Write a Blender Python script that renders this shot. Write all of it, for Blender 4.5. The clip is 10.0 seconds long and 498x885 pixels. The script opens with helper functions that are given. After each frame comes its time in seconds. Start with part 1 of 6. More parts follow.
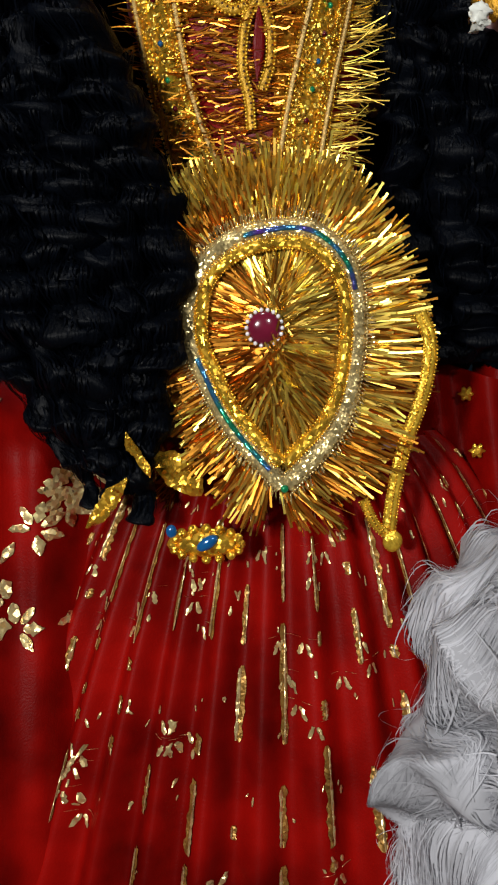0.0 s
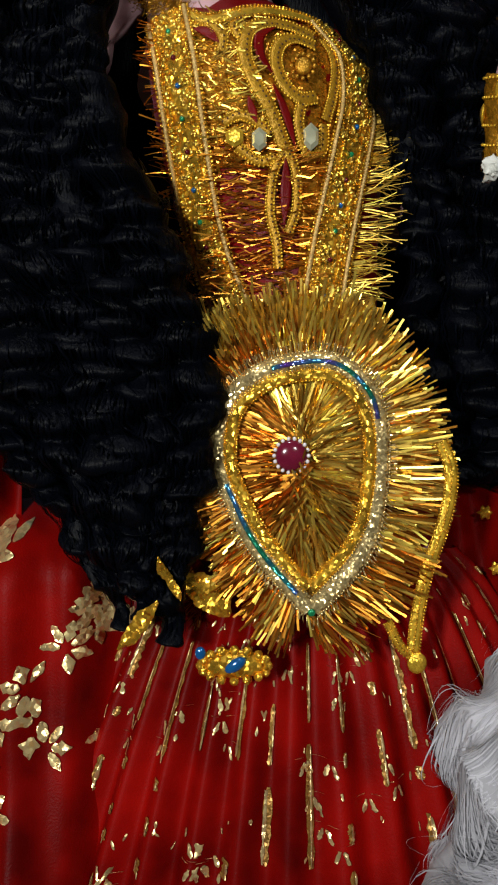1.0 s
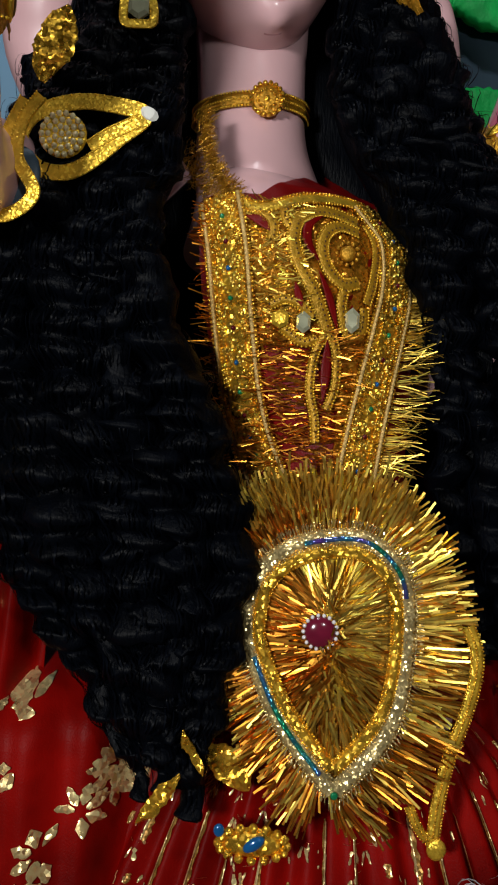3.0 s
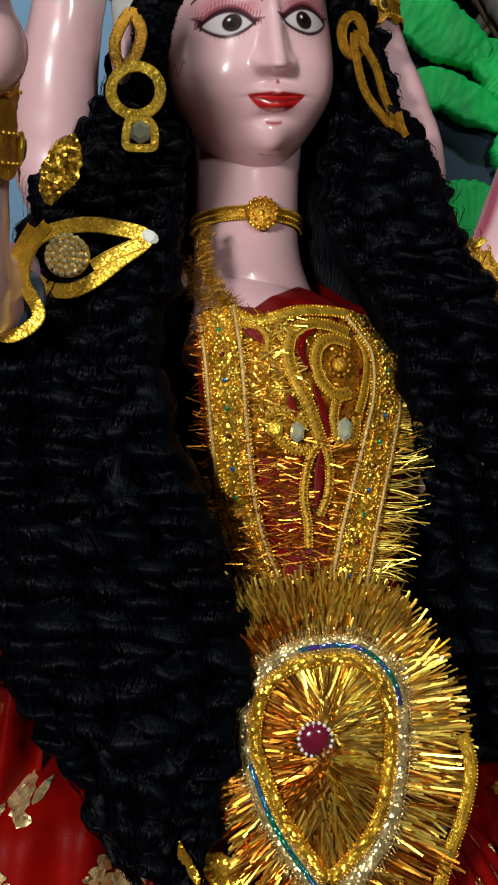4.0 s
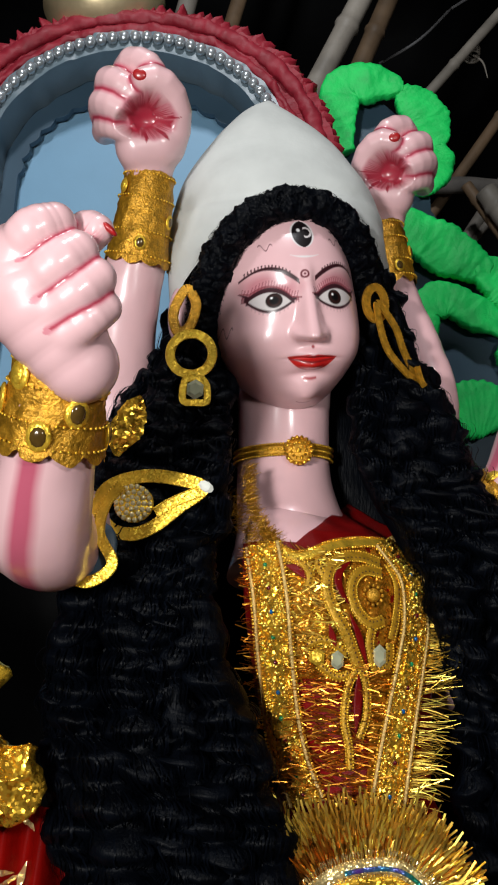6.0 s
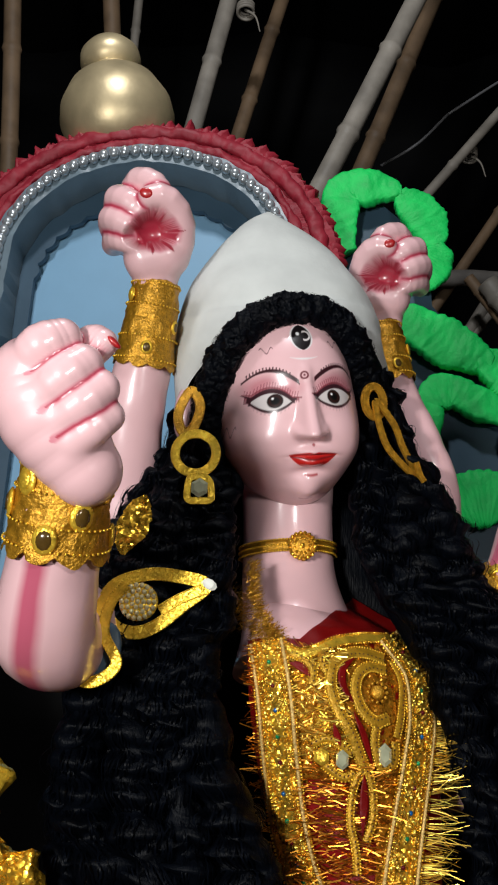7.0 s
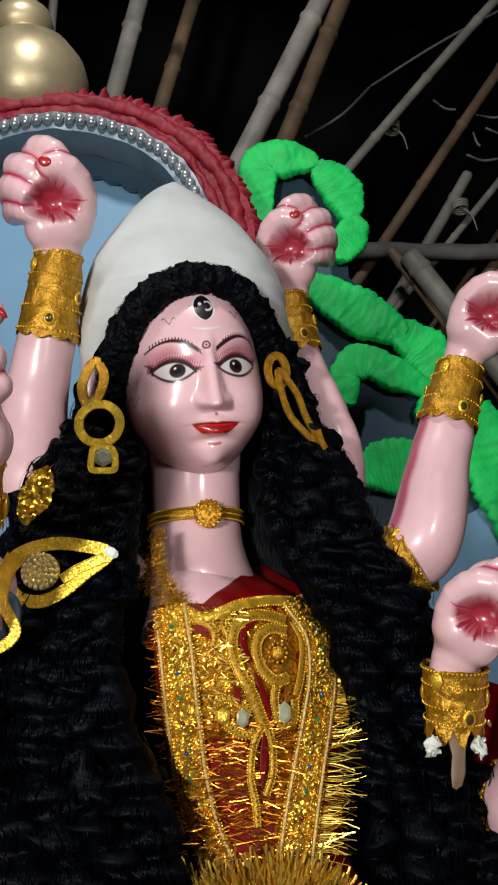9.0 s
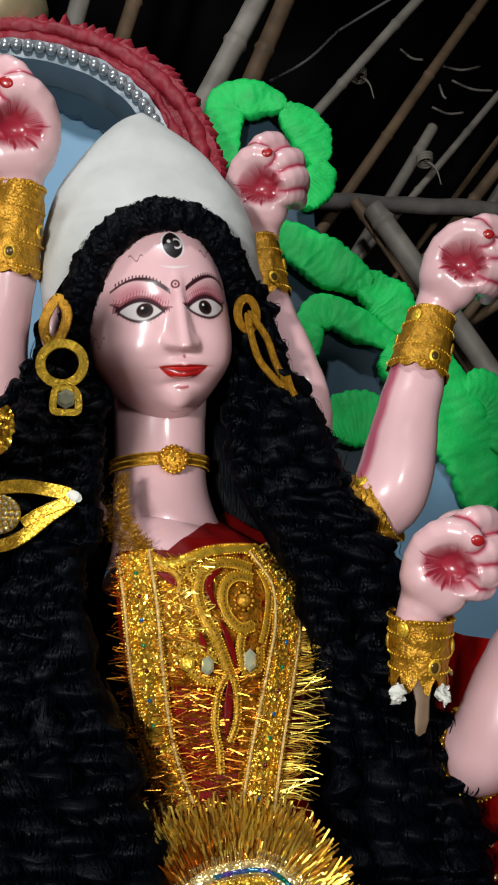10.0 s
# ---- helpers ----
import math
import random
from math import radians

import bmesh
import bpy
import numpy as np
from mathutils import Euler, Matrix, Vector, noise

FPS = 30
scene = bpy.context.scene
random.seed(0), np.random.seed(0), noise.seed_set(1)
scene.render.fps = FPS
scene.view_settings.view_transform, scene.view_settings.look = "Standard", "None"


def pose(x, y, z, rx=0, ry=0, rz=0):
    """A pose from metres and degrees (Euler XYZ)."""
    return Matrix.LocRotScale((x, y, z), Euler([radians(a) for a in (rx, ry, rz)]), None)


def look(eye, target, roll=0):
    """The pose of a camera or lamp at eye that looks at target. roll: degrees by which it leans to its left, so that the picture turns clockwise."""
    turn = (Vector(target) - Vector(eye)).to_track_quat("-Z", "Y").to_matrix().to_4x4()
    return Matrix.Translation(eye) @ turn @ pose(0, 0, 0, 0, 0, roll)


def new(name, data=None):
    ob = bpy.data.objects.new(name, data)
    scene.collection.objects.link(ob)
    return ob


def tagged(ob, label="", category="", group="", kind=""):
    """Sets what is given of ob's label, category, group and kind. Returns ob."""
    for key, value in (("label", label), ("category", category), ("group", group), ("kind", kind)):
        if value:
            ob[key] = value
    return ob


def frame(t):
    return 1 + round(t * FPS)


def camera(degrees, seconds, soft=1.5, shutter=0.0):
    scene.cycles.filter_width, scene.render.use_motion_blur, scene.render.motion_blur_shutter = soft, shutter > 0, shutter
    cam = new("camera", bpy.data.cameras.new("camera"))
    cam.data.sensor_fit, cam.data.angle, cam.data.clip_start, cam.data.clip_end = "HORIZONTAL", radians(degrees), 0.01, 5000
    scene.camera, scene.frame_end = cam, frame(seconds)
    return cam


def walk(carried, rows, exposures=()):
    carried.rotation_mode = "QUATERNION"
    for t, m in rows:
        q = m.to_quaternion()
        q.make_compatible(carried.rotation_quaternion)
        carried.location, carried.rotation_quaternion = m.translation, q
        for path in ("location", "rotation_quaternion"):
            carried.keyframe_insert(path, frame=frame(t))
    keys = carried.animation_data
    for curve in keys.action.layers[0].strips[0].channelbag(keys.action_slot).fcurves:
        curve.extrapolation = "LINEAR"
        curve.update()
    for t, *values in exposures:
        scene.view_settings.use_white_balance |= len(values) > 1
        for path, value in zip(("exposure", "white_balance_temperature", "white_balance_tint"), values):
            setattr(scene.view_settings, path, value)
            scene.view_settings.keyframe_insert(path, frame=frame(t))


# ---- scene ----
cam = camera(33.0, 10.0, soft=2.1)
METRES, EYE, TILT, LEAN, TURN = 0.5, 1.32, -12.0, 0.0, 0.0
ROWS = [
    (0.0, 0.0, 0.0, 0.0, -0.0, 0.0, -0.0),
    (0.5, -0.0178, -0.0322, 0.0419, 0.57, 2.71, -0.23),
    (1.0, -0.0351, -0.0574, 0.0833, 0.52, 5.17, -0.17),
    (1.5, -0.0464, -0.0659, 0.1133, 0.35, 6.63, -0.24),
    (2.0, -0.0768, -0.0826, 0.1547, 0.03, 8.26, -1.43),
    (2.5, -0.1123, -0.0984, 0.203, -0.34, 9.16, -3.16),
    (4.0, -0.1241, -0.179, 0.3373, -0.79, 14.13, -3.12),
    (4.5, -0.1438, -0.2561, 0.373, -0.41, 16.54, -2.17),
    (5.0, -0.185, -0.3364, 0.4127, -0.47, 18.99, -2.32),
    (5.5, -0.2023, -0.3973, 0.4397, -0.38, 21.04, -2.87),
    (7.0, -0.172, -0.4998, 0.459, 1.29, 29.38, -3.02),
    (7.5, -0.1209, -0.5231, 0.456, 1.06, 30.95, -2.2),
    (8.0, -0.0812, -0.5378, 0.4419, 0.23, 30.22, -1.42),
    (8.5, -0.0802, -0.5188, 0.4447, -0.12, 28.58, -1.12),
    (9.0, -0.0834, -0.5197, 0.4376, -2.02, 27.68, -0.33),
    (9.5, -0.1084, -0.4845, 0.4379, -3.55, 25.99, -0.2),
    (10.0, -0.1196, -0.4596, 0.4404, -5.47, 24.6, 0.03),
]
walk(cam, [(t, pose(0, 0, EYE, TILT, LEAN, TURN) @ pose(METRES * x, METRES * y, METRES * z, 90 + pitch, roll, yaw)) for t, x, y, z, yaw, pitch, roll in ROWS],
     exposures=[(0.0, 0.1), (1.5, -0.22), (2.5, -0.36), (4.0, -0.18), (5.5, 0.1), (10.0, 0.12)])

# ---- light ----
world = bpy.data.worlds.new("dim_hall")
scene.world = world
world.use_nodes = True
world.node_tree.nodes["Background"].inputs[0].default_value = (0.55, 0.65, 0.8, 1)
world.node_tree.nodes["Background"].inputs[1].default_value = 0.012


def lamp(name, eye, target, size, size_y, watts, colour):
    data = bpy.data.lights.new(name, "AREA")
    data.shape, data.size, data.size_y, data.energy, data.color = "RECTANGLE", size, size_y, watts, colour
    ob = new(name, data)
    ob.matrix_world = look(eye, target)
    return ob


lamp("left_bulb_glow", (-0.80, -1.0, 1.64), (-0.05, 0.9, 1.7), 0.2, 0.2, 28.0, (1.0, 0.99, 0.97))
lamp("right_bulb_glow", (0.50, -0.9, 1.95), (0.05, 0.9, 1.8), 0.16, 0.16, 7.5, (1.0, 1.0, 0.98))
# unseen fill lamp, added to brighten the arch, pot and rafters
lamp("arch_fill_light", (-0.35, -0.1, 3.9), (-0.1, 2.0, 2.9), 0.2, 0.2, 24.0, (0.95, 0.97, 1.0))


# ---- materials ----
def material(name, colour, rough=0.5, metal=0.0, vary=0.15, scale=20.0, bump=0.0, bump_scale=200.0, coat=0.0, attr="", island=0.0, detail=4.0, spec=0.5):
    m = bpy.data.materials.new(name)
    m.use_nodes = True
    nt = m.node_tree
    b = nt.nodes["Principled BSDF"]
    b.inputs["Roughness"].default_value, b.inputs["Metallic"].default_value = rough, metal
    b.inputs["Coat Weight"].default_value, b.inputs["Coat Roughness"].default_value = coat, 0.17
    b.inputs["Specular IOR Level"].default_value = spec
    co = nt.nodes.new("ShaderNodeTexCoord")
    n1 = nt.nodes.new("ShaderNodeTexNoise")
    n1.inputs["Scale"].default_value, n1.inputs["Detail"].default_value = scale, detail
    nt.links.new(co.outputs["Object"], n1.inputs["Vector"])
    ramp = nt.nodes.new("ShaderNodeMapRange")
    ramp.inputs["From Min"].default_value, ramp.inputs["From Max"].default_value = 0.3, 0.7
    ramp.inputs["To Min"].default_value, ramp.inputs["To Max"].default_value = 1 - vary, 1 + vary
    nt.links.new(n1.outputs["Fac"], ramp.inputs["Value"])
    mul = nt.nodes.new("ShaderNodeVectorMath")
    mul.operation = "SCALE"
    if attr:
        at = nt.nodes.new("ShaderNodeAttribute")
        at.attribute_name = attr
        nt.links.new(at.outputs["Color"], mul.inputs[0])
    else:
        mul.inputs[0].default_value = colour
    last = ramp.outputs["Result"]
    if island:
        geo = nt.nodes.new("ShaderNodeNewGeometry")
        r2 = nt.nodes.new("ShaderNodeMapRange")
        r2.inputs["To Min"].default_value, r2.inputs["To Max"].default_value = 1 - island, 1 + island
        nt.links.new(geo.outputs["Random Per Island"], r2.inputs["Value"])
        mm = nt.nodes.new("ShaderNodeMath")
        mm.operation = "MULTIPLY"
        nt.links.new(last, mm.inputs[0])
        nt.links.new(r2.outputs["Result"], mm.inputs[1])
        last = mm.outputs[0]
    nt.links.new(last, mul.inputs["Scale"])
    nt.links.new(mul.outputs[0], b.inputs["Base Color"])
    rr = nt.nodes.new("ShaderNodeMapRange")
    rr.inputs["To Min"].default_value, rr.inputs["To Max"].default_value = max(0.02, rough - 0.1), min(1, rough + 0.1)
    nt.links.new(n1.outputs["Fac"], rr.inputs["Value"])
    nt.links.new(rr.outputs["Result"], b.inputs["Roughness"])
    if bump:
        n2 = nt.nodes.new("ShaderNodeTexNoise")
        n2.inputs["Scale"].default_value, n2.inputs["Detail"].default_value = bump_scale, 5
        nt.links.new(co.outputs["Object"], n2.inputs["Vector"])
        bn = nt.nodes.new("ShaderNodeBump")
        bn.inputs["Strength"].default_value, bn.inputs["Distance"].default_value = bump, 0.002
        nt.links.new(n2.outputs["Fac"], bn.inputs["Height"])
        nt.links.new(bn.outputs["Normal"], b.inputs["Normal"])
    return m


def glitter(name, colour, cell=450.0, rough=0.22, strength=0.55, shine=0.7):
    """Metal foil of many tiny facets, each tilted its own way."""
    m = material(name, colour, rough, shine, 0.25, 60.0)
    nt = m.node_tree
    b = nt.nodes["Principled BSDF"]
    co = nt.nodes.new("ShaderNodeTexCoord")
    v = nt.nodes.new("ShaderNodeTexVoronoi")
    v.inputs["Scale"].default_value = cell
    nt.links.new(co.outputs["Object"], v.inputs["Vector"])
    sub = nt.nodes.new("ShaderNodeVectorMath")
    sub.operation = "SUBTRACT"
    sub.inputs[1].default_value = (0.5, 0.5, 0.5)
    nt.links.new(v.outputs["Color"], sub.inputs[0])
    sc = nt.nodes.new("ShaderNodeVectorMath")
    sc.operation = "SCALE"
    sc.inputs["Scale"].default_value = strength * 2
    nt.links.new(sub.outputs[0], sc.inputs[0])
    geo = nt.nodes.new("ShaderNodeNewGeometry")
    add = nt.nodes.new("ShaderNodeVectorMath")
    nt.links.new(sc.outputs[0], add.inputs[0])
    nt.links.new(geo.outputs["Normal"], add.inputs[1])
    nrm = nt.nodes.new("ShaderNodeVectorMath")
    nrm.operation = "NORMALIZE"
    nt.links.new(add.outputs[0], nrm.inputs[0])
    nt.links.new(nrm.outputs[0], b.inputs["Normal"])
    return m


PAINT = material("glossy_statue_paint", (0.8, 0.5, 0.5), 0.36, 0, 0.07, 9.0, 0.22, 34.0, coat=0.8, attr="paint", spec=0.5)
def hair_sheen(name, colour, rough, spec):
    """Black hair: fine ridges along its length, a cool faint sheen."""
    m = material(name, colour, rough, 0, 0.5, 30.0, spec=spec)
    nt = m.node_tree
    co, mp, n1, bn = (nt.nodes.new("ShaderNode" + k) for k in ("TexCoord", "Mapping", "TexNoise", "Bump"))
    mp.inputs["Scale"].default_value = (420.0, 420.0, 60.0)
    n1.inputs["Scale"].default_value, n1.inputs["Detail"].default_value = 1.0, 4.0
    bn.inputs["Strength"].default_value, bn.inputs["Distance"].default_value = 0.55, 0.002
    nt.links.new(co.outputs["Object"], mp.inputs["Vector"])
    nt.links.new(mp.outputs["Vector"], n1.inputs["Vector"])
    nt.links.new(n1.outputs["Fac"], bn.inputs["Height"])
    nt.links.new(bn.outputs["Normal"], nt.nodes["Principled BSDF"].inputs["Normal"])
    return m


HAIR = hair_sheen("black_synthetic_hair", (0.0009, 0.0015, 0.0030), 0.46, 0.075)
STRAND = material("black_hair_strand", (0.0012, 0.0018, 0.0034), 0.4, 0, 0.3, 40.0, island=0.6, spec=0.045)
TINSEL = material("gold_tinsel", (0.98, 0.64, 0.11), 0.32, 0.86, 0.2, 50.0, island=0.45)
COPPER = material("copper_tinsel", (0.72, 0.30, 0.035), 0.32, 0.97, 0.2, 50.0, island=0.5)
SEQUIN = glitter("gold_sequins", (0.96, 0.54, 0.05), 300.0, 0.28, 0.55, 0.8)
SILVER_SEQ = glitter("pale_gold_sequins", (0.80, 0.62, 0.27), 480.0, 0.22, 0.5)


def iridescent():
    """Foil tape that runs from green through blue to violet."""
    m = glitter("iridescent_tape", (0.2, 0.3, 0.5), 420.0, 0.15, 0.3, 0.7)
    nt = m.node_tree
    co, n1 = nt.nodes.new("ShaderNodeTexCoord"), nt.nodes.new("ShaderNodeTexNoise")
    n1.inputs["Scale"].default_value = 26.0
    ramp = nt.nodes.new("ShaderNodeValToRGB")
    ramp.color_ramp.elements[0].position, ramp.color_ramp.elements[0].color = 0.35, (0.02, 0.3, 0.16, 1)
    ramp.color_ramp.elements[1].position, ramp.color_ramp.elements[1].color = 0.65, (0.16, 0.05, 0.4, 1)
    mid = ramp.color_ramp.elements.new(0.5)
    mid.color = (0.06, 0.22, 0.42, 1)
    nt.links.new(co.outputs["Object"], n1.inputs["Vector"])
    nt.links.new(n1.outputs["Fac"], ramp.inputs["Fac"])
    nt.links.new(ramp.outputs["Color"], nt.nodes["Principled BSDF"].inputs["Base Color"])
    return m


TAPE = iridescent()
BROCADE = glitter("gold_brocade", (0.60, 0.25, 0.018), 330.0, 0.24, 0.42)
LACE = glitter("yellow_gold_lace", (0.88, 0.56, 0.05), 620.0, 0.36, 0.22, 0.65)
YELLOWLACE = material("flat_yellow_lace", (0.54, 0.29, 0.018), 0.38, 0.45, 0.25, 140.0, 0.6, 420.0)
CORD = material("pale_gold_cord", (0.74, 0.50, 0.17), 0.45, 0.45, 0.25, 300.0, 0.8, 700.0)
HOLE = material("lace_shadow_hole", (0.06, 0.018, 0.003), 0.7, 0, 0.2, 90.0)
DARKLACE = material("old_gold_lace", (0.52, 0.26, 0.02), 0.34, 0.65, 0.3, 150.0, 0.8, 350.0)
MIRROR = material("small_mirror", (0.60, 0.61, 0.40), 0.12, 0.45, 0.1, 90.0, coat=1.0)
RHINE = material("rhinestones", (0.9, 0.78, 0.42), 0.1, 0.5, 0.1, 60.0, coat=1.0)
PEARL = material("pearl", (0.85, 0.8, 0.78), 0.2, 0, 0.05, 50.0, coat=0.4)
RUBY = material("ruby_plastic", (0.16, 0.01, 0.03), 0.14, 0, 0.2, 60.0, coat=0.5)
GEM_BLUE = material("blue_gem", (0.01, 0.12, 0.35), 0.1, 0.3, 0.2, 90.0, coat=0.6)
DULLPRINT = glitter("dull_gold_print", (0.42, 0.22, 0.05), 420.0, 0.4, 0.4, 0.55)
GEM_GREEN = material("green_gem", (0.01, 0.25, 0.09), 0.1, 0.3, 0.2, 90.0, coat=0.6)
GEM_RED = material("dark_red_gem", (0.12, 0.006, 0.012), 0.1, 0.3, 0.2, 90.0, coat=0.6)
RED = material("red_satin", (0.17, 0.002, 0.002), 0.4, 0, 0.3, 14.0, 0.25, 700.0, spec=0.2)
REDNET = material("red_net_cloth", (0.20, 0.0022, 0.0012), 0.42, 0, 0.6, 11.0, 0.2, 500.0, spec=0.06)
PRINT = glitter("gold_foil_print", (1.0, 0.74, 0.34), 240.0, 0.3, 0.45, 0.7)
GREEN = material("green_painted_foam", (0.003, 0.62, 0.11), 0.62, 0, 0.16, 24.0, 0.7, 160.0)
PLASTER = material("white_plaster", (0.53, 0.55, 0.53), 0.72, 0, 0.10, 14.0, 0.35, 70.0)
SKYBLUE = material("sky_blue_paint", (0.19, 0.37, 0.54), 0.55, 0, 0.08, 5.0, 0.1, 80.0)
SLATE = material("slate_blue_paint", (0.035, 0.075, 0.115), 0.5, 0, 0.12, 7.0, 0.15, 70.0)
GREYBLUE = material("grey_blue_paint", (0.13, 0.18, 0.215), 0.4, 0, 0.15, 12.0, 0.2, 70.0)
CRIMSON = material("crimson_foam", (0.26, 0.008, 0.022), 0.6, 0, 0.2, 20.0, 0.4, 120.0)
SILVER = material("silver_paint", (0.46, 0.5, 0.53), 0.24, 0.6, 0.15, 60.0, 0.2, 300.0)
BRASS = material("matt_brass_paint", (0.64, 0.52, 0.31), 0.42, 0.6, 0.12, 14.0, 0.15, 90.0)
BAMBOO = material("weathered_bamboo", (0.3, 0.27, 0.23), 0.55, 0, 0.3, 9.0, 0.3, 60.0)
BAMBOO_BROWN = material("brown_bamboo", (0.2, 0.13, 0.075), 0.6, 0, 0.35, 9.0, 0.3, 60.0)
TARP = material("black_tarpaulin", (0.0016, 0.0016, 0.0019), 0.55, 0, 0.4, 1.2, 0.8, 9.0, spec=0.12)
EARTH = material("packed_earth", (0.11, 0.08, 0.055), 0.9, 0, 0.3, 3.0, 0.6, 40.0)
WOOLSTRAND = material("white_wool_strand", (0.46, 0.46, 0.49), 0.7, 0, 0.25, 14.0, island=0.2, spec=0.1)
WIRE = material("grey_wire", (0.2, 0.2, 0.21), 0.5, 0, 0.1, 30.0)
WOOD = material("grey_wood_beam", (0.16, 0.145, 0.13), 0.7, 0, 0.3, 14.0, 0.5, 60.0)
AGATE = material("brown_stone", (0.10, 0.055, 0.012), 0.15, 0.2, 0.3, 80.0, coat=0.6)
WHITECARD = material("white_petal", (0.72, 0.73, 0.66), 0.5, 0, 0.08, 50.0)


# ---- shape helpers ----
def part(name, shape, mat, parent=None, label="", smooth=True):
    """One mesh object from (verts, faces) or (verts, faces, colours)."""
    verts, faces = shape[0], shape[1]
    me = bpy.data.meshes.new(name)
    me.from_pydata([tuple(map(float, v)) for v in verts], [], [tuple(map(int, q)) for q in faces])
    if len(shape) > 2:
        at = me.color_attributes.new("paint", "FLOAT_COLOR", "POINT")
        at.data.foreach_set("color", np.column_stack([np.asarray(shape[2]), np.ones(len(verts))]).astype(np.float32).ravel())
    me.materials.append(mat)
    if smooth:
        me.polygons.foreach_set("use_smooth", [True] * len(me.polygons))
    me.update()
    ob = new(name, me)
    ob.parent = parent
    if label:
        tagged(ob, label)
    return ob


def empty(name, label, category, group="", kind=""):
    ob = new(name)
    ob.empty_display_size = 0.02
    return tagged(ob, label, category, group, kind)


def join(*shapes):
    vs, fs, cs, n = [], [], [], 0
    for s in shapes:
        v = np.asarray(s[0], float)
        vs.append(v)
        fs += [[i + n for i in q] for q in s[1]]
        if len(s) > 2:
            cs.append(np.asarray(s[2]))
        n += len(v)
    return (np.vstack(vs), fs, np.vstack(cs)) if cs else (np.vstack(vs), fs)


def tint(shape, colour):
    return shape[0], shape[1], np.tile(colour, (len(shape[0]), 1))


def grid_faces(n, m, wrap=False, start=0):
    q = []
    for i in range(n - 1):
        for j in range(m if wrap else m - 1):
            k = (j + 1) % m
            q.append((start + i * m + j, start + i * m + k, start + (i + 1) * m + k, start + (i + 1) * m + j))
    return q


def spline(pts, n):
    """Catmull-Rom through the points (any width of row), n samples."""
    p = np.asarray(pts, float)
    p = np.vstack([2 * p[0] - p[1], p, 2 * p[-1] - p[-2]])
    t = np.linspace(0, len(p) - 3 - 1e-9, n)
    i = t.astype(int)
    f = (t - i)[:, None]
    a, b, c, d = p[i], p[i + 1], p[i + 2], p[i + 3]
    return 0.5 * (2 * b + (c - a) * f + (2 * a - 5 * b + 4 * c - d) * f ** 2 + (3 * b - a - 3 * c + d) * f ** 3)


def tube(pts, radii, seg=16, squash=1.0, side=(1, 0, 0), cap=True):
    """A round or flattened bar along pts."""
    p = np.asarray(pts, float)
    n = len(p)
    r = np.full(n, radii, float) if np.isscalar(radii) else np.asarray(radii, float)
    tan = np.gradient(p, axis=0)
    tan /= np.linalg.norm(tan, axis=1)[:, None] + 1e-12
    u = np.asarray(side, float)
    vs = []
    ang = np.linspace(0, 2 * np.pi, seg, endpoint=False)
    for i in range(n):
        u = u - tan[i] * (u @ tan[i])
        if np.linalg.norm(u) < 1e-6:
            u = np.cross(tan[i], (0.3, 0.5, 0.8))
        u /= np.linalg.norm(u)
        w = np.cross(tan[i], u)
        vs.append(p[i] + r[i] * (np.cos(ang)[:, None] * u + squash * np.sin(ang)[:, None] * w))
    vs = np.vstack(vs)
    fs = grid_faces(n, seg, True)
    if cap:
        fs += [list(range(seg))[::-1], list(range((n - 1) * seg, n * seg))]
    return vs, fs


def ball(c, r, n=10, m=14, turn=None):
    th = np.linspace(0, np.pi, n)
    ph = np.linspace(0, 2 * np.pi, m, endpoint=False)
    T, P = np.meshgrid(th, ph, indexing="ij")
    v = np.column_stack([(np.sin(T) * np.cos(P)).ravel(), (np.sin(T) * np.sin(P)).ravel(), np.cos(T).ravel()])
    v = v * np.asarray(r)
    if turn is not None:
        v = v @ np.asarray(turn).T
    return v + np.asarray(c), grid_faces(n, m, True)


def lathe(profile, c, seg=40):
    p = np.asarray(profile, float)
    a = np.linspace(0, 2 * np.pi, seg, endpoint=False)
    v = np.vstack([np.column_stack([r * np.cos(a), r * np.sin(a), np.full(seg, z)]) for r, z in p])
    return v + np.asarray(c), grid_faces(len(p), seg, True)


def rotation(rx=0, ry=0, rz=0):
    return np.array((Matrix.Rotation(radians(rz), 3, "Z") @ Matrix.Rotation(radians(ry), 3, "Y") @ Matrix.Rotation(radians(rx), 3, "X")))


rng = np.random.default_rng(4)


def wobble(v, scale, amount, seed=0):
    """Smooth random push of points."""
    out = np.array(v, float)
    for i, p in enumerate(out):
        out[i] = p + np.array(noise.noise_vector(Vector(p * scale) + Vector((seed, seed * 2.3, 0)))) * amount
    return out


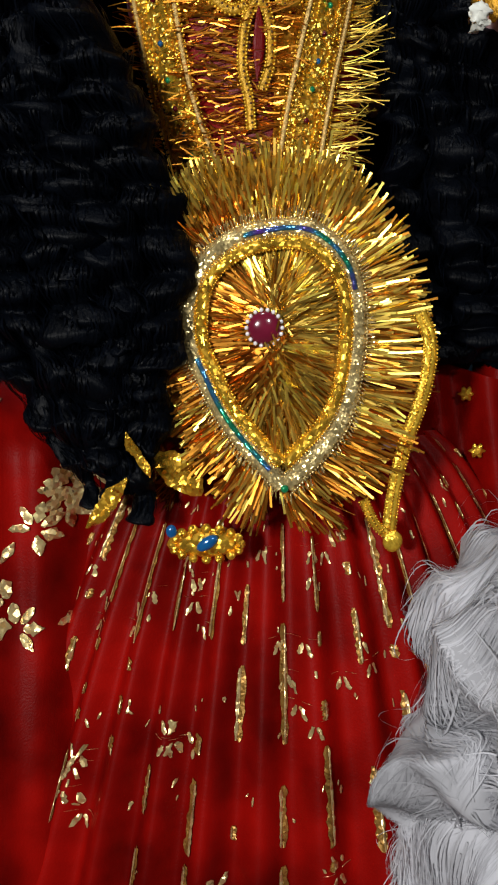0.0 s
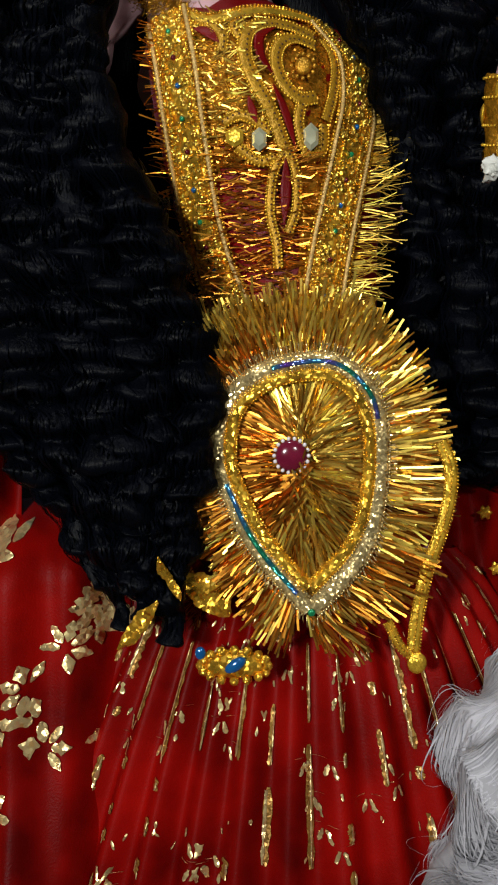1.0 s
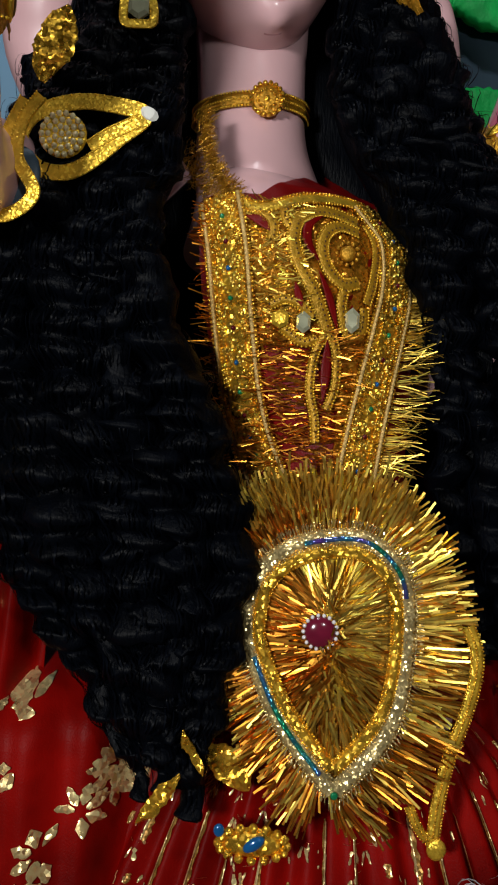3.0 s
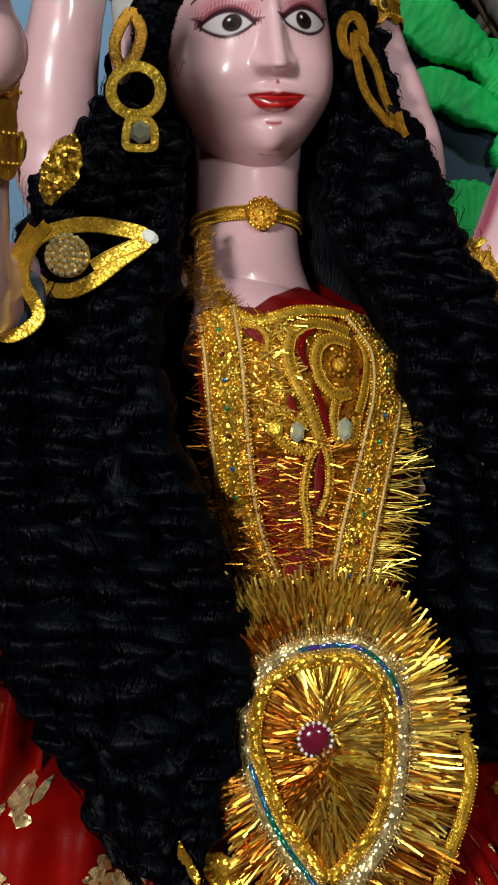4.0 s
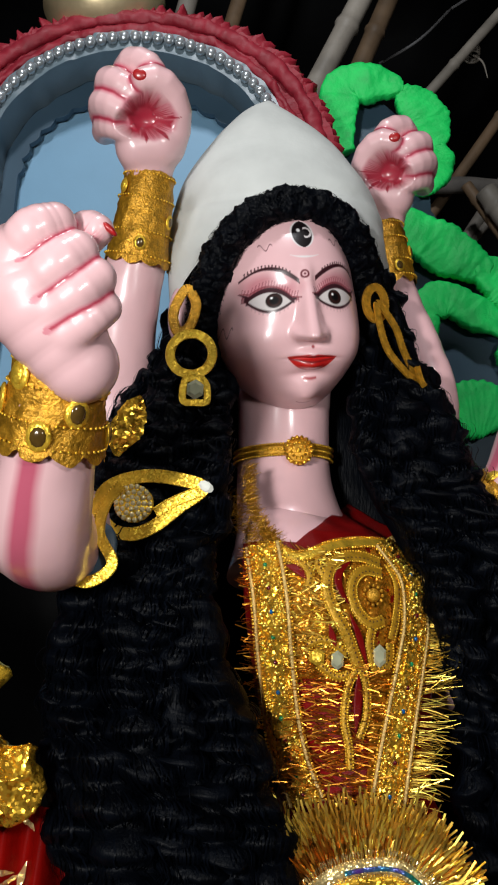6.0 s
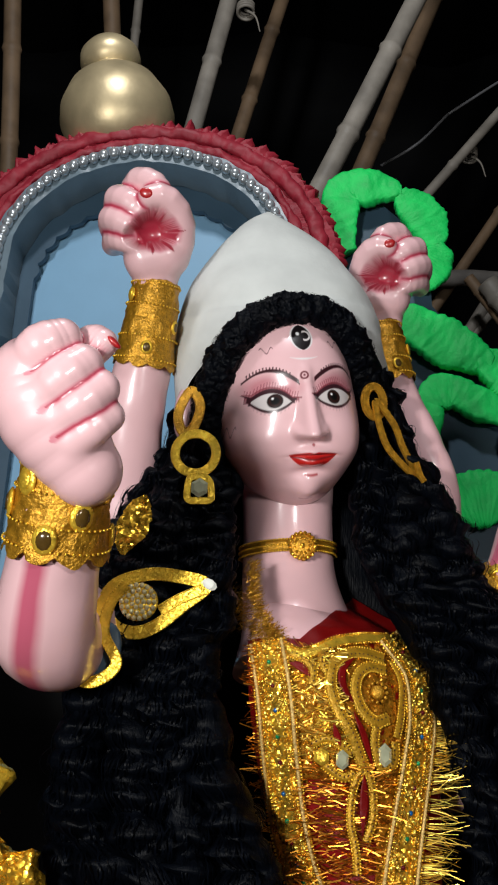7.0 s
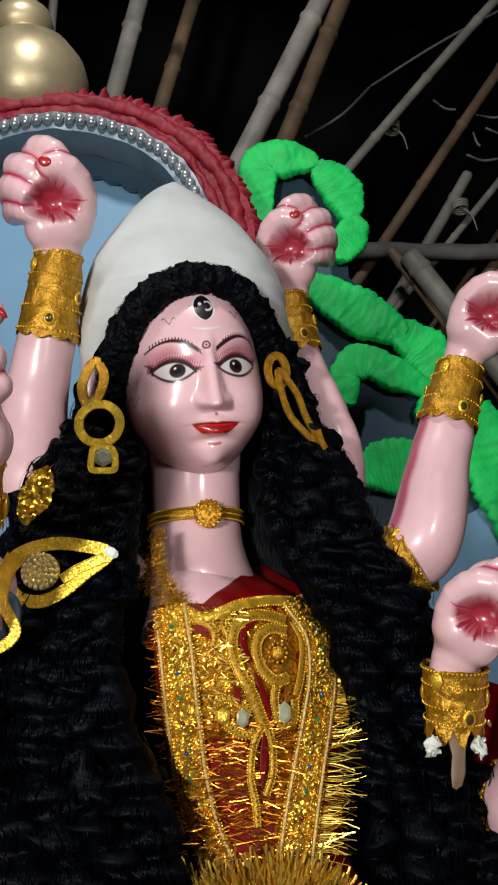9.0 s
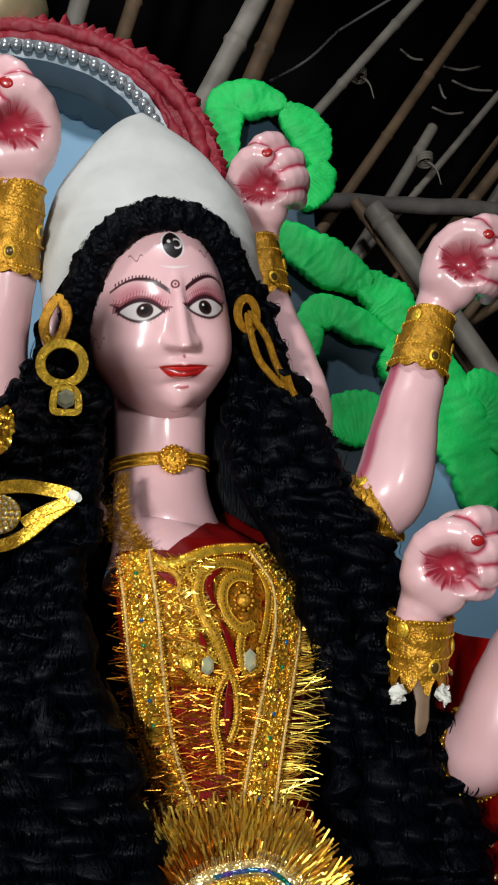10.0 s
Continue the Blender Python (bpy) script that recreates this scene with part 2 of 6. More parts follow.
def strips(origin, way, length, width, droop=0.1, segs=3, up=(0, -1, 0), roll=1.0):
    """Many narrow foil ribbons, each from its origin along its way."""
    o, w = np.asarray(origin, float), np.asarray(way, float)
    n = len(o)
    w = w / np.linalg.norm(w, axis=1)[:, None]
    up = np.tile(up, (n, 1)).astype(float)
    s = np.cross(w, up)
    s /= np.linalg.norm(s, axis=1)[:, None] + 1e-9
    nn = np.cross(s, w)
    a = rng.normal(0, roll, n)
    s = s * np.cos(a)[:, None] + nn * np.sin(a)[:, None]
    length = np.asarray(length) * np.ones(n)
    bend = rng.normal(0, droop, (n, 3))
    vs = np.zeros((n, segs + 1, 2, 3))
    for k in range(segs + 1):
        f = k / segs
        c = o + w * (length * f)[:, None] + bend * (length * f * f)[:, None]
        vs[:, k, 0], vs[:, k, 1] = c - s * width / 2, c + s * width / 2
    fs = []
    for i in range(n):
        b = i * (segs + 1) * 2
        fs += [(b + 2 * k, b + 2 * k + 1, b + 2 * k + 3, b + 2 * k + 2) for k in range(segs)]
    return vs.reshape(-1, 3), fs


# ---- body of the statue ----
# height, middle x, middle y, half width, half depth
SECTION = np.array([
    (0.30, 0.03, 0.92, 0.14, 0.12), (0.90, 0.03, 0.90, 0.15, 0.115), (1.13, 0.03, 0.895, 0.155, 0.122), (1.27, 0.03, 0.89, 0.140, 0.140), (1.35, 0.025, 0.885, 0.105, 0.125),
    (1.40, 0.02, 0.88, 0.085, 0.100), (1.50, 0.005, 0.885, 0.105, 0.108), (1.58, 0.002, 0.89, 0.118, 0.120), (1.64, -0.004, 0.895, 0.118, 0.108),
    (1.69, -0.028, 0.91, 0.098, 0.085), (1.74, -0.060, 0.955, 0.045, 0.035)])


def section(z):
    return [np.interp(z, SECTION[:, 0], SECTION[:, k]) for k in range(1, 5)]


def twist(z):
    """The chest is turned to one side: how fast its front recedes across."""
    return np.interp(z, [1.42, 1.50, 1.60, 1.75], [0.0, 0.2, 0.5, 0.45])


def front(x, z, off=0.0):
    """The point of the dressed body's front at x, z, lifted off it by off."""
    cx, cy, a, b = section(z)
    u = np.clip((np.asarray(x) - cx) / a, -0.985, 0.985)
    return np.stack([np.asarray(x, float), cy - b * np.sqrt(1 - u * u) + twist(z) * (np.asarray(x) - cx) - off, np.asarray(z, float)], -1)


SKIN, BLUSH, DEEP, NAIL = (0.78, 0.485, 0.505), (0.62, 0.16, 0.22), (0.42, 0.03, 0.06), (0.4, 0.01, 0.012)


def torso():
    zs = np.linspace(0.3, 1.74, 60)
    a = np.linspace(0, 2 * np.pi, 48, endpoint=False)
    v = []
    for z in zs:
        cx, cy, ra, rb = section(z)
        v.append(np.column_stack([cx + ra * 0.985 * np.cos(a), cy + rb * 0.985 * np.sin(a) + twist(z) * ra * 0.985 * np.cos(a), np.full(48, z)]))
    return np.vstack(v), grid_faces(60, 48, True) + [list(range(59 * 48, 60 * 48))]


HEAD = np.array([-0.085, 0.893, 1.983])
HEADTURN = rotation(0, 0, 10) @ rotation(0, -8, 0) @ rotation(15, 0, 0)


def blend(col, colour, mask):
    return col * (1 - mask[:, None]) + np.array(colour) * mask[:, None]


def soft(d, w=0.0006):
    """1 where d is below 0, 0 above, with a soft edge."""
    return np.clip(0.5 - d / (2 * w), 0, 1)


def head():
    nl, nt = 520, 400
    s = np.linspace(-1, 1, nl, endpoint=False)
    lon = np.pi * s * (0.42 + 0.58 * s * s)
    lat = np.linspace(-np.pi / 2, np.pi / 2, nt)
    LA, LO = np.meshgrid(lat, lon, indexing="ij")
    n = np.column_stack([(np.cos(LA) * np.sin(LO)).ravel(), (-np.cos(LA) * np.cos(LO)).ravel(), np.sin(LA).ravel()])
    v = n * np.array([0.100, 0.118, 0.142])
    v[:, 2] *= np.where(v[:, 2] < -0.06, 1 - 0.075 * np.clip((-0.06 - v[:, 2]) / 0.08, 0, 1), 1)
    x, level = v[:, 0].copy(), v[:, 2].copy()
    v[:, 0] *= 1 + 0.04 * np.exp(-((level + 0.03) / 0.04) ** 2) - 0.20 * np.clip((-0.055 - level) / 0.085, 0, 1) ** 1.2
    v[:, 0] -= 0.012 * np.clip((x - 0.03) / 0.06, 0, 1) ** 1.5
    z = level - 0.006
    f = np.clip(-n[:, 1] * 2.5, 0, 1)

    def hump(cx, cz, sx, sz):
        return np.exp(-((x - cx) / sx) ** 2 - ((z - cz) / sz) ** 2)

    t = np.clip((0.022 - z) / 0.058, 0, 1)
    ridge = np.where(z > -0.037, 1, np.exp(-((z + 0.037) / 0.0065) ** 2)) * np.where(z < 0.022, 1, np.exp(-((z - 0.022) / 0.02) ** 2))
    push = (0.005 + 0.024 * t ** 1.2) * ridge * np.exp(-(np.abs(x) / (0.0076 + 0.0046 * t)) ** 2.5)
    push += 0.0075 * (hump(-0.0148, -0.037, 0.0060, 0.0070) + hump(0.0148, -0.037, 0.0060, 0.0070))
    push += 0.004 * hump(0.0, -0.034, 0.012, 0.010)
    push += 0.008 * hump(0.003, -0.0605, 0.020, 0.006) + 0.010 * hump(0.003, -0.0725, 0.016, 0.006) - 0.0045 * hump(0.003, -0.0655, 0.022, 0.0018)
    push += 0.013 * hump(0.001, -0.105, 0.021, 0.014) - 0.005 * hump(0.001, -0.087, 0.02, 0.005)
    push += 0.0012 * (2.0 * hump(-0.043, -0.007, 0.026, 0.013) + hump(0.037, 0.006, 0.024, 0.012)) - 0.003 * (hump(-0.042, 0.018, 0.03, 0.012) + hump(0.042, 0.02, 0.03, 0.012))
    push += 0.0135 * (hump(-0.052, -0.050, 0.032, 0.034) + hump(0.050, -0.050, 0.030, 0.034))
    push += 0.001 * (hump(-0.04, 0.04, 0.035, 0.006) + hump(0.04, 0.042, 0.035, 0.006))
    v = v + n * (push * f)[:, None]
    col = np.tile(SKIN, (len(v), 1))
    ok = (n[:, 1] < 0) * 1.0
    z = level - 0.0035
    for sg, ex, ez, px, pz, wide in ((-1, -0.0425, 0.0035, -0.0390, 0.0045, 0.0232), (1, 0.0365, 0.0065, 0.0335, 0.007, 0.0266)):
        # lid colour, lashes, eye, iris, brow
        lid = np.clip(1.25 - np.sqrt(((x - sg * 0.043) / 0.034) ** 2 + ((z - 0.021) / 0.017) ** 2), 0, 0.62) * (z > ez + 0.004)
        col = blend(col, (0.42, 0.06, 0.10), lid * ok)
        h = (x - ex) / wide
        reach = 0.031 / wide
        up = ez + 0.0116 * (1 - np.clip(np.abs(h), 0, 1) ** 2.0) - 0.002 * h * -sg
        lo = ez - 0.0110 * (1 - np.clip(np.abs(h), 0, 1) ** 1.8)
        inside = np.maximum(z - up, lo - z)
        inside = np.where(np.abs(h) > 1, np.maximum(inside, (np.abs(h) - 1) * 0.0265 + 0.0), inside)
        lash = (np.sin(x * 1900 + z * 500 * sg) > 0.35) * (z > up) * (z < up + 0.0145) * (np.abs(h) < reach)
        col = blend(col, (0.22, 0.03, 0.05), lash * 0.6 * ok)
        band = np.where((np.abs(h) < reach) & (z > ez), z - up - 0.0072, 1)
        col = blend(col, (0.17, 0.018, 0.035), soft(band) * 0.7 * ok)
        fold = np.where((np.abs(h) < reach * 1.1) & (z > ez), np.abs(z - up - 0.0075 - 0.001 * h * sg) - 0.0010, 1)
        col = blend(col, (0.2, 0.025, 0.04), soft(fold) * 0.8 * ok)
        wing = np.abs(z - (ez + 0.003 + (np.abs(x) - 0.06) * 0.5)) - 0.0016 * np.clip((0.079 - np.abs(x)) / 0.01, 0, 1)
        wing = np.where((x * sg > 0.058) & (x * sg < 0.078), wing, 1)
        col = blend(col, (0.04, 0.01, 0.015), np.maximum(soft(inside - np.where(z > ez + 0.001, 0.0058, 0.0032)), soft(wing)) * ok)
        under = np.where((z < lo - 0.0028) & (z > lo - 0.0065) & (np.abs(h) < 0.95) & (np.sin(x * 1500) > 0.3), 0.2, 0)
        col = blend(col, (0.12, 0.03, 0.04), under * ok)
        col = blend(col, (0.60, 0.55, 0.54), soft(inside + 0.0003) * ok)
        d = np.hypot(x - px, z - pz)
        eye = soft(inside + 0.0003)
        col = blend(col, (0.012, 0.004, 0.003), soft(d - 0.0092) * eye * ok)
        col = blend(col, (0.03, 0.008, 0.006), soft(np.abs(d - 0.0063) - 0.0008) * eye * ok)
        col = blend(col, (0.002, 0.002, 0.002), soft(d - 0.0045) * eye * ok)
        # highlight put into the colour as a small white dot on the iris
        col = blend(col, (0.9, 0.9, 0.9), soft(np.hypot(x - px + 0.003, z - pz - 0.003) - 0.0013) * eye * ok)
        ax = x * sg
        q = np.clip((ax - 0.0095) / 0.067, 0, 1)
        mid = 0.0255 + 0.0205 * np.sin(np.pi * np.clip(q * 0.86 + 0.02, 0, 1)) ** 0.85 + 0.0015 * sg - 0.003 * q
        thick = 0.0031 * np.clip(1.2 - q, 0.42, 1)
        dd = np.where((ax > 0.0095) & (ax < 0.0765), np.abs(z - mid) - thick, 1)
        tick = np.where((ax > 0.018) & (ax < 0.072) & (z > mid) & (z < mid + 0.0052) & (np.sin(ax * 1650) > 0.2), -1, 1)
        col = blend(col, (0.035, 0.006, 0.01), np.maximum(soft(dd), soft(tick) * 0.9) * ok)
        # painted scrolls on the brow
        wave = np.abs(z - (0.073 + sg * 0.003 + 0.004 * np.sin((ax - 0.035) * 520))) - 0.0008
        col = blend(col, (0.1, 0.03, 0.04), soft(np.where((ax > 0.036) & (ax < 0.052), wave, 1)) * ok)
        if sg < 0:
            wave = np.abs(z - (-0.03 + 0.006 * np.sin((ax - 0.078) * 700))) - 0.0009
            col = blend(col, (0.06, 0.01, 0.015), soft(np.where((ax > 0.079) & (ax < 0.0945), wave, 1)) * ok)
    d = np.hypot(x + 0.003, z - 0.034)
    col = blend(col, (0.12, 0.01, 0.02), soft(np.abs(d - 0.0042) - 0.0011) * ok)
    col = blend(col, (0.12, 0.01, 0.02), soft(d - 0.0014) * ok)
    z = level + 0.005
    zz = (z - 0.094) / 0.0175
    w3 = 0.0125 * np.clip(1 - np.abs(zz) ** 2, 0, 1) ** 0.6
    third = np.where(np.abs(zz) < 1, np.abs(x - 0.001) - w3, 1)
    col = blend(col, (0.75, 0.7, 0.7), soft(third - 0.0022) * ok)
    col = blend(col, (0.008, 0.005, 0.006), soft(third) * ok)
    col = blend(col, (0.6, 0.55, 0.55), soft(np.where(np.abs(np.hypot(x - 0.006, z - 0.096) - 0.006) < 0.0012, -1, 1) * (x > 0.003) + (x <= 0.003)) * ok)
    col = blend(col, (0.8, 0.8, 0.8), soft(np.hypot(x + 0.003, z - 0.099) - 0.0022) * ok)
    cres = np.abs(z - (0.0645 + 9.0 * x * x)) - 0.0013 * np.clip(1.2 - np.abs(x) / 0.017, 0, 1)
    col = blend(col, (0.8, 0.74, 0.74), soft(np.where(np.abs(x) < 0.018, cres, 1)) * ok)
    # lips
    z = level - 0.0095
    h = (x - 0.0035) / 0.0282
    k = np.clip(1 - np.abs(h), 0, 1)
    top = -0.0725 + 0.0100 * k ** 0.75 * (1 - 0.28 * np.exp(-(h / 0.12) ** 2)) + 0.0055 * np.abs(h) ** 2
    low = -0.0725 - 0.0130 * np.clip(1 - h * h, 0, 1) ** 0.8 + 0.0055 * np.abs(h) ** 2
    lip = np.where(np.abs(h) < 1, np.maximum(z - top, low - z), 1)
    col = blend(col, (0.50, 0.010, 0.008), soft(lip) * ok)
    col = blend(col, (0.16, 0.004, 0.006), soft(np.where(np.abs(h) < 0.95, np.abs(z + 0.0725 - 0.003 * h * h) - 0.0008, 1)) * ok)
    col = blend(col, (0.3, 0.03, 0.04), soft(np.hypot((x - 0.004) / 1.0, z + 0.0565) - 0.0018) * ok)
    col = blend(col, (0.4, 0.05, 0.06), soft(np.where(np.abs(x - 0.004) < 0.009, np.abs(z + 0.0945 - 8 * (x - 0.004) ** 2) - 0.0009, 1)) * ok)
    col = blend(col, (0.35, 0.06, 0.08), soft(np.where(np.abs(x - 0.001) < 0.01, np.abs(z + 0.121 - 8 * x ** 2) - 0.0009, 1)) * ok)
    return HEAD + v @ HEADTURN.T, grid_faces(nt, nl, True), col


def chain_distance(p, rows):
    """Distance of points from a bar with a changing radius."""
    rows = np.asarray(rows, float)
    best = np.full(len(p), 9.0)
    for a, b in zip(rows[:-1], rows[1:]):
        d = b[:3] - a[:3]
        t = np.clip((p - a[:3]) @ d / (d @ d), 0, 1)
        best = np.minimum(best, np.linalg.norm(p - a[:3] - t[:, None] * d, axis=1) - (a[3] + (b[3] - a[3]) * t))
    return best


def modelled_hand(body, fingers, hollow, nail, n=170, m=230):
    """A clay hand: bars melted into one skin, furrows and the hollow grip painted pink. Local x across, -y to the viewer, z up."""
    th, ph = np.linspace(0.01, np.pi - 0.01, n), np.linspace(0, 2 * np.pi, m, endpoint=False)
    A, P = np.meshgrid(th, ph, indexing="ij")
    way = np.column_stack([(np.sin(A) * np.cos(P)).ravel(), (np.sin(A) * np.sin(P)).ravel(), np.cos(A).ravel()])

    def field(p):
        ds = np.stack([chain_distance(p, c) for c in body + fingers])
        d = -0.045 * np.log(np.exp(-np.clip(ds, -1, 3) / 0.045).sum(0))
        hole = np.full(len(p), -9.0)
        for x, y, z, r in hollow:
            hole = np.maximum(hole, r - np.linalg.norm((p - (x, y, z)) * (0.9, 0.8, 1.12), axis=1))
        k = np.clip(0.5 + 0.5 * (hole - d) / 0.06, 0, 1)
        return d * (1 - k) + hole * k + 0.06 * k * (1 - k), ds, hole

    body, fingers = ([spline(c, 7) for c in k] for k in (body, fingers))
    r = np.full(len(way), 2.2)
    for _ in range(32):
        r = np.maximum(r - 0.75 * field(way * r[:, None])[0], 0.05)
    v = way * r[:, None]
    _, ds, hole = field(v)
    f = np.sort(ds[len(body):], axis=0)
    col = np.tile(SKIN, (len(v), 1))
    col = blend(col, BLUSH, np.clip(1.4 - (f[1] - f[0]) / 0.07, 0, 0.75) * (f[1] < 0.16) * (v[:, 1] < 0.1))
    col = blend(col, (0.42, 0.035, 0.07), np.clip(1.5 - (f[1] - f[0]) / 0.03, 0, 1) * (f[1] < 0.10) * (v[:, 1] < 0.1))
    if hollow:
        hx, hy, hz, hr = hollow[0]
        ang = np.arctan2(v[:, 2] - hz, v[:, 0] - hx)
        rays = 0.13 * np.clip(np.sin(ang * 7 + 0.7) - 0.80, 0, 1) / 0.20 * (np.sin(ang) < 0.1)
        ragged = 0.02 * np.sin(ang * 5 + 1) + 0.014 * np.sin(ang * 13)
        off = np.hypot((v[:, 0] - hx) / (1.12 * hr), (v[:, 2] - hz) / (0.9 * hr))
        front_side = (v[:, 1] < -0.05) * (hole > -0.16)
        col = blend(col, (0.60, 0.19, 0.24), np.clip((1.22 + 2 * ragged - off) / 0.2, 0, 0.8) * front_side)
        col = blend(col, (0.34, 0.02, 0.042), np.clip((1.0 + 2.6 * rays + 2 * ragged - off) / 0.07, 0, 1) * front_side)
    shape = (v, grid_faces(n, m, True), col)
    return join(shape, tint(ball(nail[0], nail[1], 12, 16, rotation(*nail[2])), NAIL))


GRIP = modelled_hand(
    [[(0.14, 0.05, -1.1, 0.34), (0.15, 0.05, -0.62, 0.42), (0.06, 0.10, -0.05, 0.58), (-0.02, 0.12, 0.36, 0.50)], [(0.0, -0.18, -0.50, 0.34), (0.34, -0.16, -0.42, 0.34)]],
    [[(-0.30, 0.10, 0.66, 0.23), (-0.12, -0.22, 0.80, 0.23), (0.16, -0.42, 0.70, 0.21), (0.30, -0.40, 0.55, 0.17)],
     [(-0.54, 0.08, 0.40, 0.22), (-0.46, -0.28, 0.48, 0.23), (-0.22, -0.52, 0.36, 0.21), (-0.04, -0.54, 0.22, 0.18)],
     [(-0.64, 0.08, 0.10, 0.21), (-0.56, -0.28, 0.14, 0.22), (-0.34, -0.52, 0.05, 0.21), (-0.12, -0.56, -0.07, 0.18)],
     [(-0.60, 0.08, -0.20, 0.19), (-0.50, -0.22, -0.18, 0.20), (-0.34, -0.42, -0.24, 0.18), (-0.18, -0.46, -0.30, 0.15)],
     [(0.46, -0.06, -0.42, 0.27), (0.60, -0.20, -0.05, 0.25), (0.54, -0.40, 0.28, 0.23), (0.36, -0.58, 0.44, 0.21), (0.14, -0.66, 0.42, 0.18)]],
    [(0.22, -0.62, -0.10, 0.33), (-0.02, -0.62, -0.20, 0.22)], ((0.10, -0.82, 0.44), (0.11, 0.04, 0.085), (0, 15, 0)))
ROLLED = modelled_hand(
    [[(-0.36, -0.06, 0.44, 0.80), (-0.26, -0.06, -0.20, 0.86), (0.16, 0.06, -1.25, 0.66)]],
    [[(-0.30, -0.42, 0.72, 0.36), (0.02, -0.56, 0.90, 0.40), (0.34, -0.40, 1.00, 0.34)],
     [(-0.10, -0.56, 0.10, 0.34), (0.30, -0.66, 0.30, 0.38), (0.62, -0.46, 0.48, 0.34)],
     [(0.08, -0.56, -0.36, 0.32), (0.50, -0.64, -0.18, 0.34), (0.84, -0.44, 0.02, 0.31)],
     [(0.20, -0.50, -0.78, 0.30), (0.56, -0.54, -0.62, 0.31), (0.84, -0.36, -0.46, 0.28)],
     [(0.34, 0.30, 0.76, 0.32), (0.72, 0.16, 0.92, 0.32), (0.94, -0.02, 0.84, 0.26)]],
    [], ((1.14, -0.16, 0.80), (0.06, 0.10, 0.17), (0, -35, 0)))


def placed(shape, c, size, turn, mirror=1):
    v, f, k = shape
    v = v * np.array([mirror, 1, 1]) * size
    return np.asarray(c) + v @ turn.T, [q[::-1] for q in f] if mirror < 0 else f, k


def limb(pts, radii, stripe=None):
    p = spline(np.column_stack([pts, radii]), 40)
    sh = tube(p[:, :3], p[:, 3], 28)
    sh = (wobble(wobble(sh[0], 14, 0.004, 2), 38, 0.0016, 7), sh[1])
    k = np.tile(SKIN, (len(sh[0]), 1))
    if stripe is not None:
        a = np.tile(np.linspace(0, 360, 28, endpoint=False), 40)
        k[np.abs((a - stripe + 180) % 360 - 180) < 14] = (0.5, 0.1, 0.16)
    return sh[0], sh[1], k


shapes = [tint(torso(), SKIN), head()]
nk = spline([(-0.056, 0.928, 1.65, 0.092), (-0.066, 0.943, 1.70, 0.073), (-0.077, 0.954, 1.76, 0.0640), (-0.081, 0.957, 1.83, 0.062), (-0.085, 0.95, 1.92, 0.066)], 40)
shapes.append(tint(tube(nk[:, :3], nk[:, 3], 40), SKIN))
for sx in (-1, 1):
    ear = HEAD + HEADTURN @ np.array([sx * 0.099, 0.0, -0.012])
    shapes.append(tint(ball(ear, (0.016, 0.022, 0.04), 14, 18, HEADTURN), SKIN))
shapes.append(tint(ball((-0.226, 0.868, 1.966), (0.014, 0.02, 0.038), 14, 18), SKIN))
# raised rear arms
shapes.append(limb([(-0.18, 0.98, 1.70), (-0.30, 0.94, 1.83), (-0.305, 0.90, 1.93), (-0.288, 0.862, 2.02), (-0.272, 0.822, 2.14)], [0.05, 0.05, 0.048, 0.039, 0.028]))
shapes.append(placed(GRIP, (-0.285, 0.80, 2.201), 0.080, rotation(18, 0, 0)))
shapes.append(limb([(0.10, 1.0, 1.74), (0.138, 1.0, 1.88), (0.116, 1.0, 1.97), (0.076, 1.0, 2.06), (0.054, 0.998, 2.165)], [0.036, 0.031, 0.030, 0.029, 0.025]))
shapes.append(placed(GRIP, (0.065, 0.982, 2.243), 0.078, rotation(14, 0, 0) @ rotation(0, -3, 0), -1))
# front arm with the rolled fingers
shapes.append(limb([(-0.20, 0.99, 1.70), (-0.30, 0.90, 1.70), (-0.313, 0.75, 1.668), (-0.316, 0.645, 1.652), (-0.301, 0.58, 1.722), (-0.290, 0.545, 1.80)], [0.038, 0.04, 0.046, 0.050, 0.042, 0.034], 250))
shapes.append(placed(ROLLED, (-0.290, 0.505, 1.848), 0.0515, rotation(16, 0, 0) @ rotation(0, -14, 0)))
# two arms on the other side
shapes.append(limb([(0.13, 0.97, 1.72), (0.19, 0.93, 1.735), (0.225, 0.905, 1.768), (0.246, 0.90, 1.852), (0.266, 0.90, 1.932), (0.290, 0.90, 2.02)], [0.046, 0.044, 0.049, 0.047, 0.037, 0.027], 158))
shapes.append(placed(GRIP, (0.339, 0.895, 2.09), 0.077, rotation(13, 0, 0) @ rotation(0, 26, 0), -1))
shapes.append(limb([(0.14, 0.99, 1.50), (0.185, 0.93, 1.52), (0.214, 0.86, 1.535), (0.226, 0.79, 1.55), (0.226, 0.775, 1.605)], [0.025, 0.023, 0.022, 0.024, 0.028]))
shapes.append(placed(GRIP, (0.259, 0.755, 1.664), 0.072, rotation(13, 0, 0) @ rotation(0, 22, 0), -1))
shapes.append(limb([(0.22, 1.0, 1.44), (0.30, 0.88, 1.44), (0.318, 0.83, 1.46), (0.345, 0.81, 1.53), (0.40, 0.80, 1.64)], [0.045, 0.045, 0.048, 0.045, 0.036]))
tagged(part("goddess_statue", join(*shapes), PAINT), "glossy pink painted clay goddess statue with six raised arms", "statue")

